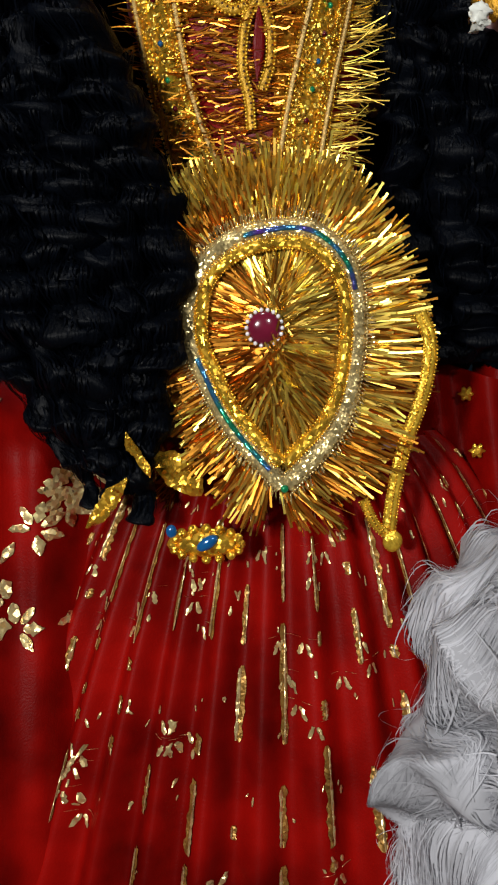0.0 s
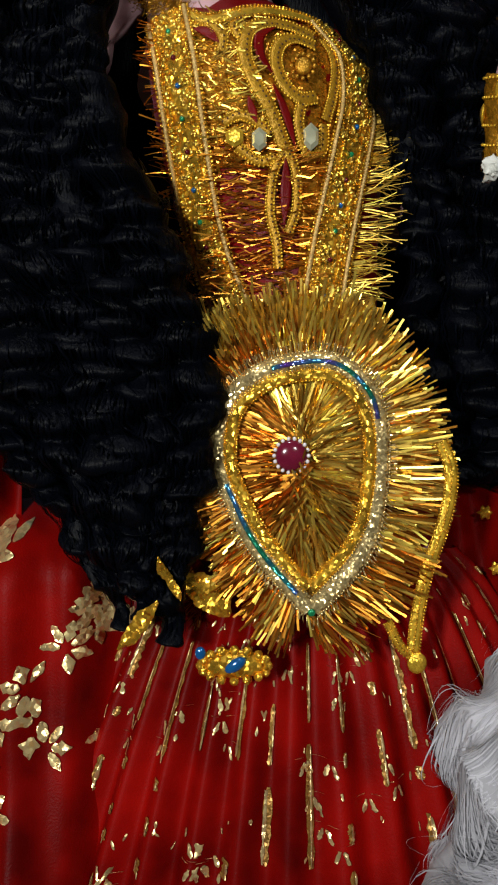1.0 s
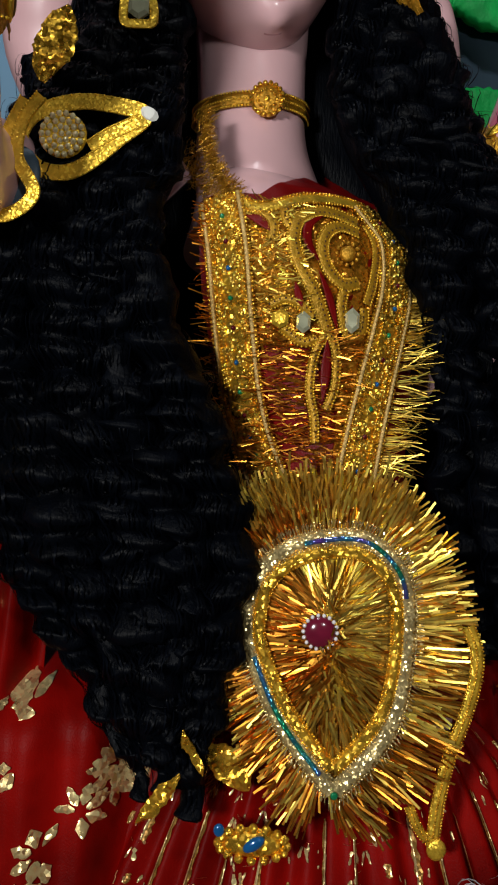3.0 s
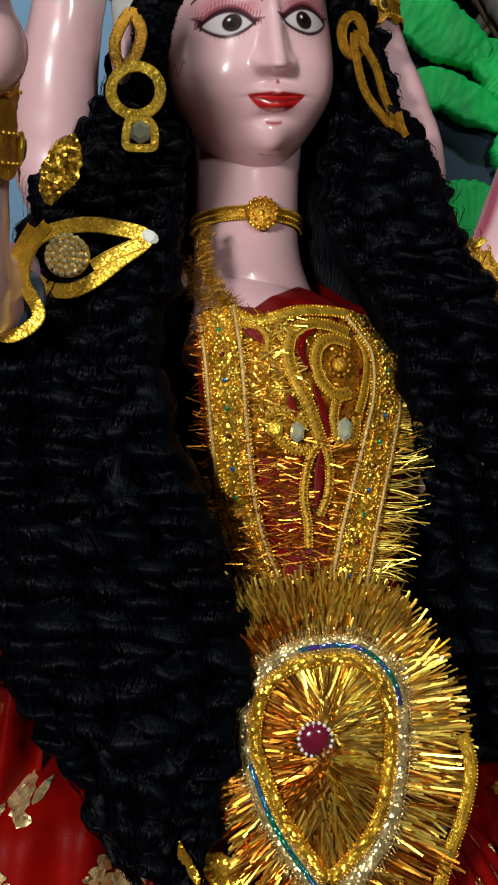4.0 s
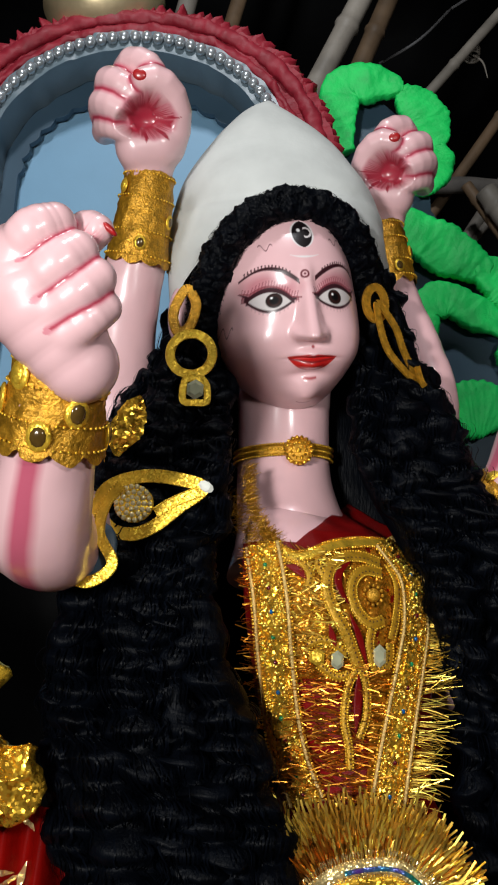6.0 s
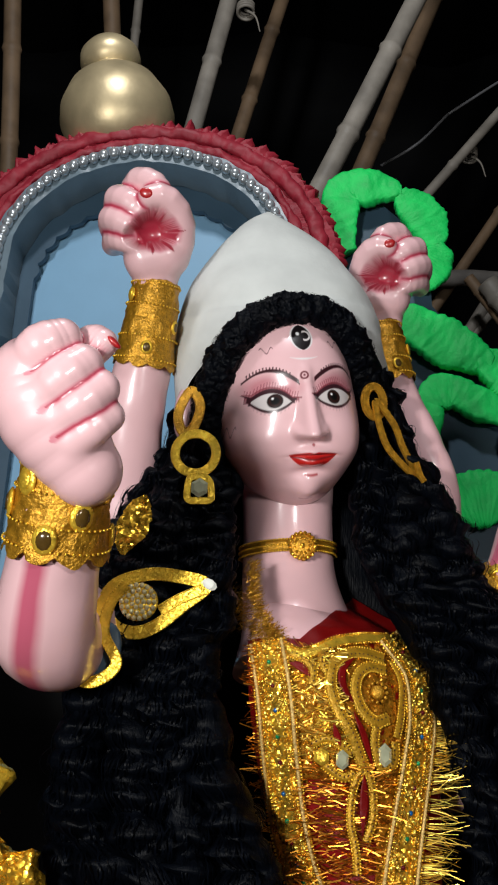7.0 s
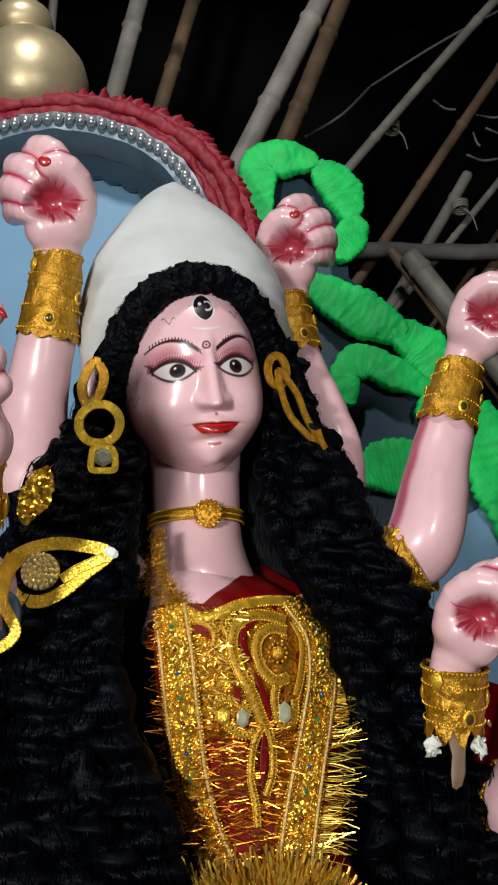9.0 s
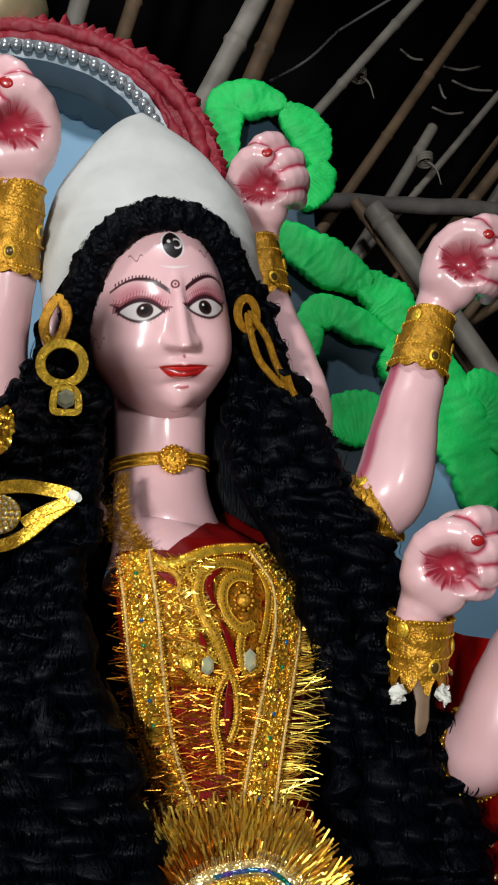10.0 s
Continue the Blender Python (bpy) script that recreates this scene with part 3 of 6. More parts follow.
# ---- plaster cap ----
def cap_shape():
    a = np.linspace(0, 2 * np.pi, 72, endpoint=False)
    rows = ((-0.03, 0.150), (0.03, 0.156), (0.08, 0.152), (0.125, 0.148), (0.165, 0.136), (0.20, 0.114), (0.235, 0.084), (0.265, 0.053), (0.288, 0.026), (0.302, 0.003))
    p = spline(rows, 44)
    v = []
    for z, r in p:
        # the rim is cut away in front, so that the face stays free
        low = z + 0.0
        y = 0.035 + 0.15 * z + r * 0.78 * np.sin(a)
        x = r * 0.98 * np.cos(a)
        zz = np.full(72, low)
        ahead = np.clip(-np.sin(a), 0, 1) ** 0.7
        zz = zz + ahead * np.clip(0.14 - z, 0, 0.2) * 0.86
        v.append(np.column_stack([x, y, zz]))
    v = np.vstack(v)
    v = wobble(v, 11, 0.009, 3)
    v = wobble(v, 30, 0.0015, 5)
    return HEAD + v @ HEADTURN.T, grid_faces(44, 72, True)


tagged(part("plaster_cap", cap_shape(), PLASTER), "unpainted white plaster cap rising to a point on the statue's head", "cap")


# ---- wig ----
def lock(rows, subs, each, seed, period=0.033, ends=(0.92, 1.0)):
    """Rows: z, x, y, half width, half depth. Crimped sub-locks side by side, with loose strands over them."""
    r = spline(rows, 300)
    m = len(r)
    g = np.random.default_rng(seed)
    way = np.concatenate([[0], np.cumsum(np.linalg.norm(np.diff(r[:, :3], axis=0), axis=1))])
    seg = 16
    a = np.linspace(0, 2 * np.pi, seg, endpoint=False)
    bodies, vs, fs = [], [], []
    thin = 1 - 0.55 * np.clip((np.arange(m) / m - 0.72) / 0.2, 0, 1)
    core = [np.column_stack([x + q * hw * 0.74 * np.cos(np.linspace(0, 2 * np.pi, 30, endpoint=False)), y + 0.01 + q * hd * 0.6 * np.sin(np.linspace(0, 2 * np.pi, 30, endpoint=False)), np.full(30, z)]) for q, (z, x, y, hw, hd) in zip(thin, r)][: int(m * 0.93)]
    bodies.append((np.vstack(core), grid_faces(len(core), 30, True) + [list(range(30))[::-1], list(range((len(core) - 1) * 30, len(core) * 30))]))
    for j in range(subs):
        u = -0.9 + 1.8 * (j + 0.5) / subs + g.normal(0, 0.05)
        sway = 0.10 * np.sin(way * g.uniform(7, 13) + g.uniform(0, 6)) + 0.05 * np.sin(way * g.uniform(25, 35) + g.uniform(0, 6))
        uu = np.clip(u + sway, -1, 1)
        ph = way / (period * g.uniform(0.88, 1.15)) * 2 * np.pi + g.uniform(0, 6) + 1.2 * np.sin(way * 30 + j)
        rad = r[:, 3] / subs * g.uniform(1.15, 1.5) * (1 + 0.13 * np.sin(ph)) * (1 + 0.16 * np.sin(way * 17 + j * 2))
        end = int(m * (g.uniform(*ends) if u < 0.1 else g.uniform(0.92, 1.0)))
        c = np.column_stack([r[:, 1] + (r[:, 3] - rad * 0.8) * uu / 0.9, r[:, 2] - r[:, 4] * (0.75 * np.sqrt(1 - uu ** 2) + g.uniform(-0.1, 0.25)), r[:, 0]])
        c[:, 1] -= 0.0065 * np.sin(ph)
        c[:, 0] += 0.004 * np.sin(ph * 0.5 + j)
        v = np.stack([c + np.column_stack([rad * np.cos(q), rad * 0.8 * np.sin(q), np.zeros(m)]) for q in a], 1)[:end]
        bodies.append((wobble(wobble(v.reshape(-1, 3), 40, 0.010, seed + j), 120, 0.003, j), grid_faces(end, seg, True) + [list(range((end - 1) * seg, end * seg))]))
        for _ in range(each):
            i0 = int(g.uniform(0, m * 0.75))
            idx = np.arange(i0, min(end, i0 + int(g.uniform(40, 150))))
            if len(idx) < 8:
                continue
            q = g.uniform(np.pi * 0.95, np.pi * 2.05) + np.cumsum(g.normal(0, 0.03, len(idx)))
            k = g.uniform(1.0, 1.16) if g.random() > 0.06 else g.uniform(1.2, 1.6)
            p = c[idx] + np.column_stack([k * rad[idx] * np.cos(q), k * rad[idx] * 0.8 * np.sin(q), np.zeros(len(idx))])
            p[:, 2] += 0.003 * np.sin(ph[idx] + 1 + g.normal(0, 0.4))
            p[:, 0] += 0.0022 * np.sin(ph[idx] * 1.0 + g.uniform(0, 1.5))
            w = g.uniform(0.0004, 0.0012)
            sd = np.column_stack([-np.sin(q), np.cos(q) * 0.8, np.zeros(len(idx))])
            b = len(vs)
            fade = np.clip(np.minimum(np.arange(len(idx)), np.arange(len(idx))[::-1]) / 5, 0.1, 1)[:, None]
            e = np.stack([p - sd * w * fade, p + sd * w * fade], 1).reshape(-1, 3)
            vs.extend(e)
            fs += [(b + 2 * t, b + 2 * t + 1, b + 2 * t + 3, b + 2 * t + 2) for t in range(len(idx) - 1)]
    return join(*bodies), (np.array(vs), fs)


wig = empty("wig", "long black crimped synthetic hair falling over both shoulders", "wig")
LEFT = [(2.06, -0.195, 0.96, 0.045, 0.05), (1.95, -0.21, 0.94, 0.055, 0.055), (1.84, -0.222, 0.895, 0.085, 0.06), (1.757, -0.219, 0.84, 0.096, 0.06), (1.69, -0.226, 0.82, 0.102, 0.058), (1.64, -0.236, 0.80, 0.102, 0.055), (1.53, -0.236, 0.79, 0.114, 0.055),
        (1.46, -0.213, 0.78, 0.126, 0.055), (1.39, -0.190, 0.77, 0.134, 0.055), (1.30, -0.160, 0.757, 0.116, 0.05), (1.24, -0.140, 0.745, 0.094, 0.047), (1.19, -0.130, 0.738, 0.070, 0.042), (1.14, -0.119, 0.73, 0.043, 0.032), (1.078, -0.108, 0.722, 0.024, 0.02)]
RIGHT = [(2.05, 0.03, 0.94, 0.035, 0.05), (1.95, 0.045, 0.93, 0.045, 0.055), (1.86, 0.066, 0.92, 0.080, 0.055), (1.77, 0.090, 0.905, 0.092, 0.055), (1.66, 0.148, 0.89, 0.088, 0.06), (1.55, 0.185, 0.885, 0.075, 0.06),
         (1.45, 0.205, 0.88, 0.082, 0.06), (1.36, 0.225, 0.872, 0.098, 0.055), (1.26, 0.245, 0.86, 0.095, 0.05), (1.215, 0.25, 0.85, 0.075, 0.04)]
for rows, subs, seed, ends in ((LEFT, 6, 1, (0.9, 1.0)), (RIGHT, 5, 2, (0.95, 1.0))):
    body, loose = lock(rows, subs, 70, seed, ends=ends)
    k = part("hair_lock", body, HAIR, wig, "crimped black hair lock")
    tagged(part("strand_layer", loose, STRAND, k), kind="stuff")
# hair behind the neck and back
bk = spline([(2.0, -0.08, 1.01, 0.13, 0.03), (1.8, -0.07, 1.01, 0.155, 0.03), (1.6, 0.0, 1.03, 0.19, 0.03), (1.3, 0.05, 1.04, 0.24, 0.03), (1.15, 0.05, 1.03, 0.2, 0.02)], 60)
a = np.linspace(0, 2 * np.pi, 40, endpoint=False)
part("back_hair", (wobble(np.vstack([np.column_stack([x + hw * np.cos(a), y + hd * np.sin(a), np.full(40, z)]) for z, x, y, hw, hd in bk]), 25, 0.01, 8), grid_faces(60, 40, True)), HAIR, wig)


def fringe_hair():
    """Curly band of hair round the face."""
    loc = [(-0.110, 0.0, -0.06), (-0.112, -0.015, -0.01), (-0.107, -0.04, 0.038), (-0.085, -0.062, 0.085), (-0.045, -0.072, 0.118), (0.0, -0.074, 0.129), (0.042, -0.072, 0.118), (0.078, -0.062, 0.082), (0.097, -0.042, 0.038), (0.103, -0.015, -0.01), (0.104, 0.0, -0.05)]
    p = HEAD + spline(loc, 300) @ HEADTURN.T
    t = np.linspace(0, 1, 300)
    rad = 0.0195 + 0.008 * np.abs(2 * t - 1) ** 2
    v, f = tube(p, rad, 60)
    v = wobble(v, 75, 0.006, 4)
    v = wobble(v, 170, 0.004, 6)
    g = np.random.default_rng(9)
    vs, fs = [], []
    for _ in range(650):
        i = int(g.uniform(4, 295))
        c, d = p[i], p[i + 1] - p[i]
        d /= np.linalg.norm(d)
        u = np.cross(d, (0, 1, 0))
        u /= np.linalg.norm(u)
        w = np.cross(d, u)
        an, L = g.uniform(0, 2 * np.pi), g.uniform(0.012, 0.03)
        turn = g.uniform(0.6, 2.0) * g.choice([-1, 1])
        tilt = g.uniform(-1, 1) * 0.6
        b = len(vs)
        wd = g.uniform(0.0003, 0.0006)
        for k in range(9):
            q = an + turn * k / 8
            rr = rad[i] * (1.0 + 0.15 * math.sin(k / 8 * np.pi))
            o = c + u * rr * math.cos(q) + w * rr * math.sin(q) + d * (L * (k / 8 - 0.5) * tilt + 0.005 * math.sin(k * 1.3 + an * 5))
            vs += [o - d * wd, o + d * wd]
        fs += [(b + 2 * k, b + 2 * k + 1, b + 2 * k + 3, b + 2 * k + 2) for k in range(8)]
    return (v, f), (np.array(vs), fs)


band, curls = fringe_hair()
k = part("front_curl_band", band, HAIR, wig, "short black curls framing the face")
tagged(part("strand_layer", curls, STRAND, k), kind="stuff")


# ---- clothes ----
def shell(z0, z1, off, n=50, m=64, span=(math.pi, 2 * math.pi)):
    zs, a = np.linspace(z0, z1, n), np.linspace(span[0], span[1], m)
    v = []
    for z in zs:
        cx, cy, ra, rb = section(z)
        v.append(np.column_stack([cx + (ra + off) * np.cos(a), cy + (rb + off) * np.sin(a) + twist(z) * (ra + off) * np.cos(a), np.full(m, z)]))
    return np.vstack(v), grid_faces(n, m)


low = shell(1.16, 1.672, 0.0015, 110, 150, (math.pi * 0.9, 2.1 * math.pi))
xs = np.linspace(-0.064, 0.11, 70)
tops = np.where(xs < 0.012, 1.672 + 0.95 * (xs + 0.064), 1.744 - 0.55 * (xs - 0.012))
v = np.vstack([front(xs, 1.664 + (tops - 1.664) * k, 0.0025) for k in np.linspace(0, 1, 24)])
low = (wobble(low[0], 40, 0.002, 2), low[1])
blouse = empty("red_blouse", "deep red satin blouse under the gold chest ornament", "blouse")
part("bodice", low, RED, blouse)
part("neck_panel", (wobble(v, 40, 0.002, 2), grid_faces(24, 70)), RED, blouse)


def flat_ribbon(path, width, off, n=90, dome=0.0015, place=front):
    """A ribbon laid on the body along (x, z) points."""
    p = spline(path, n)
    t = np.gradient(p[:, :2], axis=0)
    t /= np.linalg.norm(t, axis=1)[:, None]
    s = np.column_stack([-t[:, 1], t[:, 0]])
    w = (p[:, 2] if p.shape[1] > 2 else np.full(n, width))[:, None]
    rows = []
    for k, d in ((-0.5, -0.0015), (-0.5, 0.0), (-0.25, dome), (0, dome * 1.3), (0.25, dome), (0.5, 0.0), (0.5, -0.0015)):
        q = p[:, :2] + s * w * k
        rows.append(place(q[:, 0], q[:, 1], off + d))
    v = np.stack(rows, 1).reshape(-1, 3)
    return v, grid_faces(n, 7)


def bead_row(path, shift, off, r, step, place=front, width=None):
    p = spline(path, 300)[:, :2]
    t = np.gradient(p, axis=0)
    L = np.concatenate([[0], np.cumsum(np.linalg.norm(np.diff(p, axis=0), axis=1))])
    t /= np.linalg.norm(t, axis=1)[:, None]
    s = np.column_stack([-t[:, 1], t[:, 0]])
    at = np.arange(0, L[-1], step)
    q = np.column_stack([np.interp(at, L, p[:, k]) for k in (0, 1)]) + np.column_stack([np.interp(at, L, s[:, k]) for k in (0, 1)]) * shift
    c = place(q[:, 0], q[:, 1], off)
    return join(*[ball(o, r, 5, 6) for o in c])


chest = empty("chest_ornament", "gold brocade chest ornament with sequin straps, mirrors and tinsel", "ornament")
# brocade panel, wider above
zs = np.linspace(1.40, 1.672, 60)
v = []
for z in zs:
    t = (z - 1.40) / 0.27
    l, r = np.interp(t, [0, 0.5, 0.8, 1], [-0.035, -0.075, -0.10, -0.102]), np.interp(t, [0, 0.5, 0.8, 1], [0.045, 0.085, 0.085, 0.062])
    xs = np.linspace(l, r, 60)
    v.append(front(xs, np.full(60, z) + 0.012 * t * np.sin(xs * 22), 0.004))
v = np.vstack(v)
v[:, 1] += 0.0022 * np.sin(v[:, 0] * 420 + 3 * np.sin(v[:, 2] * 160)) * np.sin(v[:, 2] * 380)
f = grid_faces(60, 60)
lower = [q for q in f if v[q[0]][2] < 1.545 - 0.25 * abs(v[q[0]][0] - 0.05) and -0.06 < v[q[0]][0] - 0.0 < 0.02]
upper = [q for q in f if q not in set(lower)]
part("panel", (v, upper), BROCADE, chest)
g = np.random.default_rng(3)
x = g.uniform(-0.055, 0.03, 900)
z = g.uniform(1.40, 1.545, 900)
tagged(part("copper_tinsel", strips(front(x, z, 0.004), np.column_stack([g.choice([-1, 1], 900) * 1.0, np.full(900, -0.18), g.normal(0.05, 0.25, 900)]), g.uniform(0.01, 0.028, 900), 0.0012, 0.15), COPPER, chest, "copper-red tinsel strands"), kind="stuff")
x = g.uniform(-0.07, -0.02, 420)
z = g.uniform(1.55, 1.665, 420)
tagged(part("gold_tinsel", strips(front(x, z, 0.004), np.column_stack([g.choice([-1, 1], 420) * 1.0, np.full(420, -0.2), g.normal(0.1, 0.5, 420)]), g.uniform(0.008, 0.02, 420), 0.0012, 0.15), TINSEL, chest), kind="stuff")

STRAP_L = [(-0.103, 1.668), (-0.091, 1.608), (-0.083, 1.548), (-0.072, 1.48), (-0.058, 1.431), (-0.040, 1.392)]
STRAP_R = [(0.050, 1.688), (0.077, 1.645), (0.082, 1.60), (0.073, 1.549), (0.062, 1.50), (0.052, 1.453), (0.042, 1.392)]
for path, shapes in ((STRAP_L, (GEM_GREEN, GEM_RED, GEM_BLUE)), (STRAP_R, (GEM_RED, GEM_BLUE, GEM_GREEN))):
    st = part("strap", flat_ribbon(path, 0.040, 0.0085), SEQUIN, chest, "sequinned gold strap with coloured gems")
    for sh in (-0.0180, 0.0180):
        p = spline(path, 60)
        t = np.gradient(p, axis=0)
        t /= np.linalg.norm(t, axis=1)[:, None]
        e = spline(np.column_stack([p[:, 0] - t[:, 1] * sh, p[:, 1] + t[:, 0] * sh]), 220)
        part("edge_cord", tube(front(e[:, 0], e[:, 1], 0.0115), 0.0021 * (1 + 0.16 * np.sin(np.arange(220) * 1.9)), 8), CORD, st, "twisted pale gold cord")
    p = spline(path, 400)
    t = np.gradient(p, axis=0)
    t /= np.linalg.norm(t, axis=1)[:, None]
    bits = []
    for _ in range(420):
        k, e = g.integers(0, 400), g.uniform(-0.015, 0.015)
        c = front(p[k, 0] - t[k, 1] * e, p[k, 1] + t[k, 0] * e, 0.0115)
        bits.append(ball(c, (0.0019, 0.0004, 0.0019), 4, 6, rotation(g.normal(0, 28), 0, g.normal(0, 28))))
    tagged(part("sequin_scatter", join(*bits), TINSEL, st), kind="stuff")
    for sh in (-0.0212, -0.0145, -0.0095, 0.0095, 0.0145, 0.0212):
        tagged(part("bead_edging", bead_row(path, sh, 0.0112, 0.0017, 0.0040), SEQUIN, st), kind="stuff")
    p = spline(path, 200)
    for i, k in enumerate(np.linspace(16, 190, 11).astype(int)):
        c = front(p[k, 0], p[k, 1], 0.012)
        part("gem", ball(c, (0.0026, 0.002, 0.0026), 6, 10), shapes[i % 3], st)
# collar and scrolls
COLLAR = [(-0.105, 1.662), (-0.085, 1.663), (-0.065, 1.655), (-0.045, 1.66), (-0.02, 1.672), (0.015, 1.68), (0.05, 1.684)]
cl = part("collar_band", flat_ribbon(COLLAR, 0.012, 0.008), LACE, chest, "scalloped gold collar band")
for sh in (-0.006, 0.006):
    tagged(part("bead_edging", bead_row(COLLAR, sh, 0.0095, 0.0016, 0.0034), SEQUIN, cl), kind="stuff")


OUTER_C = [(0.036, 1.656), (0.012, 1.661), (-0.010, 1.658), (-0.026, 1.644), (-0.029, 1.620), (-0.020, 1.596), (-0.006, 1.572), (0.005, 1.546), (0.012, 1.530)]
INNER_C = [(0.036, 1.643), (0.016, 1.645), (0.002, 1.634), (-0.001, 1.616), (0.006, 1.598), (0.021, 1.586), (0.037, 1.590)]
TAIL_L = [(0.008, 1.540), (-0.003, 1.518), (-0.006, 1.485), (0.000, 1.458), (0.002, 1.434)]
TAIL_R = [(0.012, 1.538), (0.018, 1.516), (0.018, 1.488), (0.011, 1.466)]
for path, w in ((OUTER_C, 0.0125), (INNER_C, 0.0115), (TAIL_L, 0.0075), (TAIL_R, 0.0075), ([(-0.088, 1.656), (-0.066, 1.652), (-0.050, 1.640), (-0.050, 1.622)], 0.010), ([(-0.030, 1.664), (-0.040, 1.650), (-0.034, 1.636)], 0.007),
                ([(0.022, 1.580), (0.020, 1.562), (0.030, 1.535), (0.043, 1.545), (0.044, 1.566)], 0.009), ([(-0.048, 1.560), (-0.034, 1.566), (-0.020, 1.562), (-0.006, 1.552)], 0.008), ([(-0.036, 1.540), (-0.016, 1.528), (-0.002, 1.532)], 0.008),
                ([(0.046, 1.655), (0.056, 1.630), (0.054, 1.600), (0.046, 1.570)], 0.008)):
    sc = part("scroll", flat_ribbon(path, w, 0.0078, 90, 0.0014), YELLOWLACE, chest, "flat yellow gold lace scroll")
    tagged(part("bead_edging", join(bead_row(path, w * 0.5, 0.0088, 0.0012, 0.0030), bead_row(path, -w * 0.5, 0.0088, 0.0012, 0.0030)), LACE, sc), kind="stuff")
    tagged(part("lace_hole", bead_row(path, w * 0.16, 0.0090, 0.0012, 0.0052), HOLE, sc), kind="stuff")
for path, w in (([(0.000, 1.655), (-0.015, 1.640), (-0.015, 1.622), (-0.003, 1.604)], 0.009), ([(-0.004, 1.596), (0.008, 1.570), (0.017, 1.542)], 0.007), ([(0.008, 1.532), (0.0085, 1.504), (0.007, 1.474)], 0.010), ([(-0.026, 1.582), (-0.022, 1.570), (-0.018, 1.560)], 0.007), ([(-0.075, 1.644), (-0.062, 1.640), (-0.052, 1.630)], 0.010)):
    p = spline(path, 9)
    part("slit", flat_ribbon([(x, z, k * w) for (x, z), k in zip(p, np.sin(np.linspace(0.08, np.pi - 0.08, 9)))], 0.006, 0.0098, 40, 0.0), RED, chest, "red cloth showing through a slit")
c = front(0.024, 1.617, 0.011)
part("boss", join(ball(c, (0.008, 0.004, 0.008), 8, 14), *[ball(c + np.array([0.0105 * math.cos(q), 0, 0.0105 * math.sin(q)]), 0.0022, 5, 7) for q in np.linspace(0, 2 * np.pi, 12, endpoint=False)]), DARKLACE, chest)


def hexagon_gem(c, w, h, d=0.004):
    a = np.linspace(0, 2 * np.pi, 6, endpoint=False) + math.pi / 6
    v = [np.array(c) + (w * s * math.cos(q), dy, h * s * math.sin(q)) for s, dy in ((1.0, 0.002), (1.0, -d * 0.4), (0.62, -d)) for q in a]
    return np.array(v), grid_faces(3, 6, True) + [list(range(12, 18))]


part("mirror_gem", hexagon_gem(front(-0.016, 1.546, 0.010), 0.0075, 0.0105), MIRROR, chest, "faceted clear mirror stone", False)
part("mirror_gem", hexagon_gem(front(0.031, 1.552, 0.011), 0.008, 0.0125), MIRROR, chest, "faceted clear mirror stone", False)
part("mirror_gem", hexagon_gem(front(-0.038, 1.548, 0.009), 0.009, 0.009), LACE, chest, "", False)


def side_fringe(path, out, count, length, width=0.0012, mat=TINSEL, off=0.006, name="tinsel_fringe", parent=None, spread=0.25):
    p = spline(path, 400)
    k = g.integers(0, 400, count)
    o = front(p[k, 0], p[k, 1], off)
    way = np.column_stack([np.full(count, out[0]), np.full(count, out[1]), np.full(count, out[2])]) + g.normal(0, spread, (count, 3)) * (1, 0.6, 1)
    return tagged(part(name, strips(o, way, g.uniform(0.5, 1.1, count) * length, width, 0.2), mat, parent), kind="stuff")


side_fringe([(0.100, 1.60), (0.094, 1.55), (0.081, 1.48), (0.062, 1.40)], (1, -0.1, 0.05), 300, 0.038, 0.0009, parent=chest, spread=0.14)
side_fringe([(-0.112, 1.66), (-0.110, 1.60), (-0.102, 1.53), (-0.090, 1.46), (-0.074, 1.39)], (-1, -0.35, 0.1), 130, 0.018, parent=chest, mat=COPPER)
# tinsel tufts by the neck
p = spline([(-0.142, 0.865, 1.73), (-0.130, 0.835, 1.695), (-0.108, 0.81, 1.672), (-0.085, 0.80, 1.664)], 300)
k = g.integers(0, 300, 900)
tagged(part("neck_tinsel", strips(p[k] + g.normal(0, 0.006, (900, 3)), np.column_stack([g.normal(0.6, 0.3, 900), g.normal(-0.6, 0.3, 900), g.normal(0.2, 0.4, 900)]), g.uniform(0.004, 0.010, 900), 0.0006, 0.2), DARKLACE, chest), kind="stuff")
p = spline([(-0.125, 0.84, 1.765), (-0.124, 0.822, 1.725), (-0.108, 0.806, 1.69), (-0.090, 0.80, 1.668)], 300)
k = g.integers(0, 300, 1100)
tagged(part("neck_tinsel", strips(p[k] + g.normal(0, 0.003, (1100, 3)), np.column_stack([g.normal(0.7, 0.3, 1100), g.normal(-0.5, 0.3, 1100), g.normal(0.2, 0.4, 1100)]), g.uniform(0.005, 0.013, 1100), 0.0007, 0.2), DARKLACE, chest, "short copper tinsel by the neck"), kind="stuff")

# ---- waist ornament ----
waist = empty("waist_ornament", "gold tinsel waist ornament, heart shaped, with a dark red stone", "ornament")
HC = np.array([0.022, 1.262])


DROP = [(0.030, 1.135), (0.0755, 1.1825), (0.092, 1.236), (0.094, 1.285), (0.083, 1.324), (0.053, 1.349), (0.014, 1.349), (-0.020, 1.337), (-0.046, 1.308), (-0.052, 1.262), (-0.039, 1.226), (-0.0157, 1.185), (0.030, 1.135)]
LOOP = spline(DROP, 361)


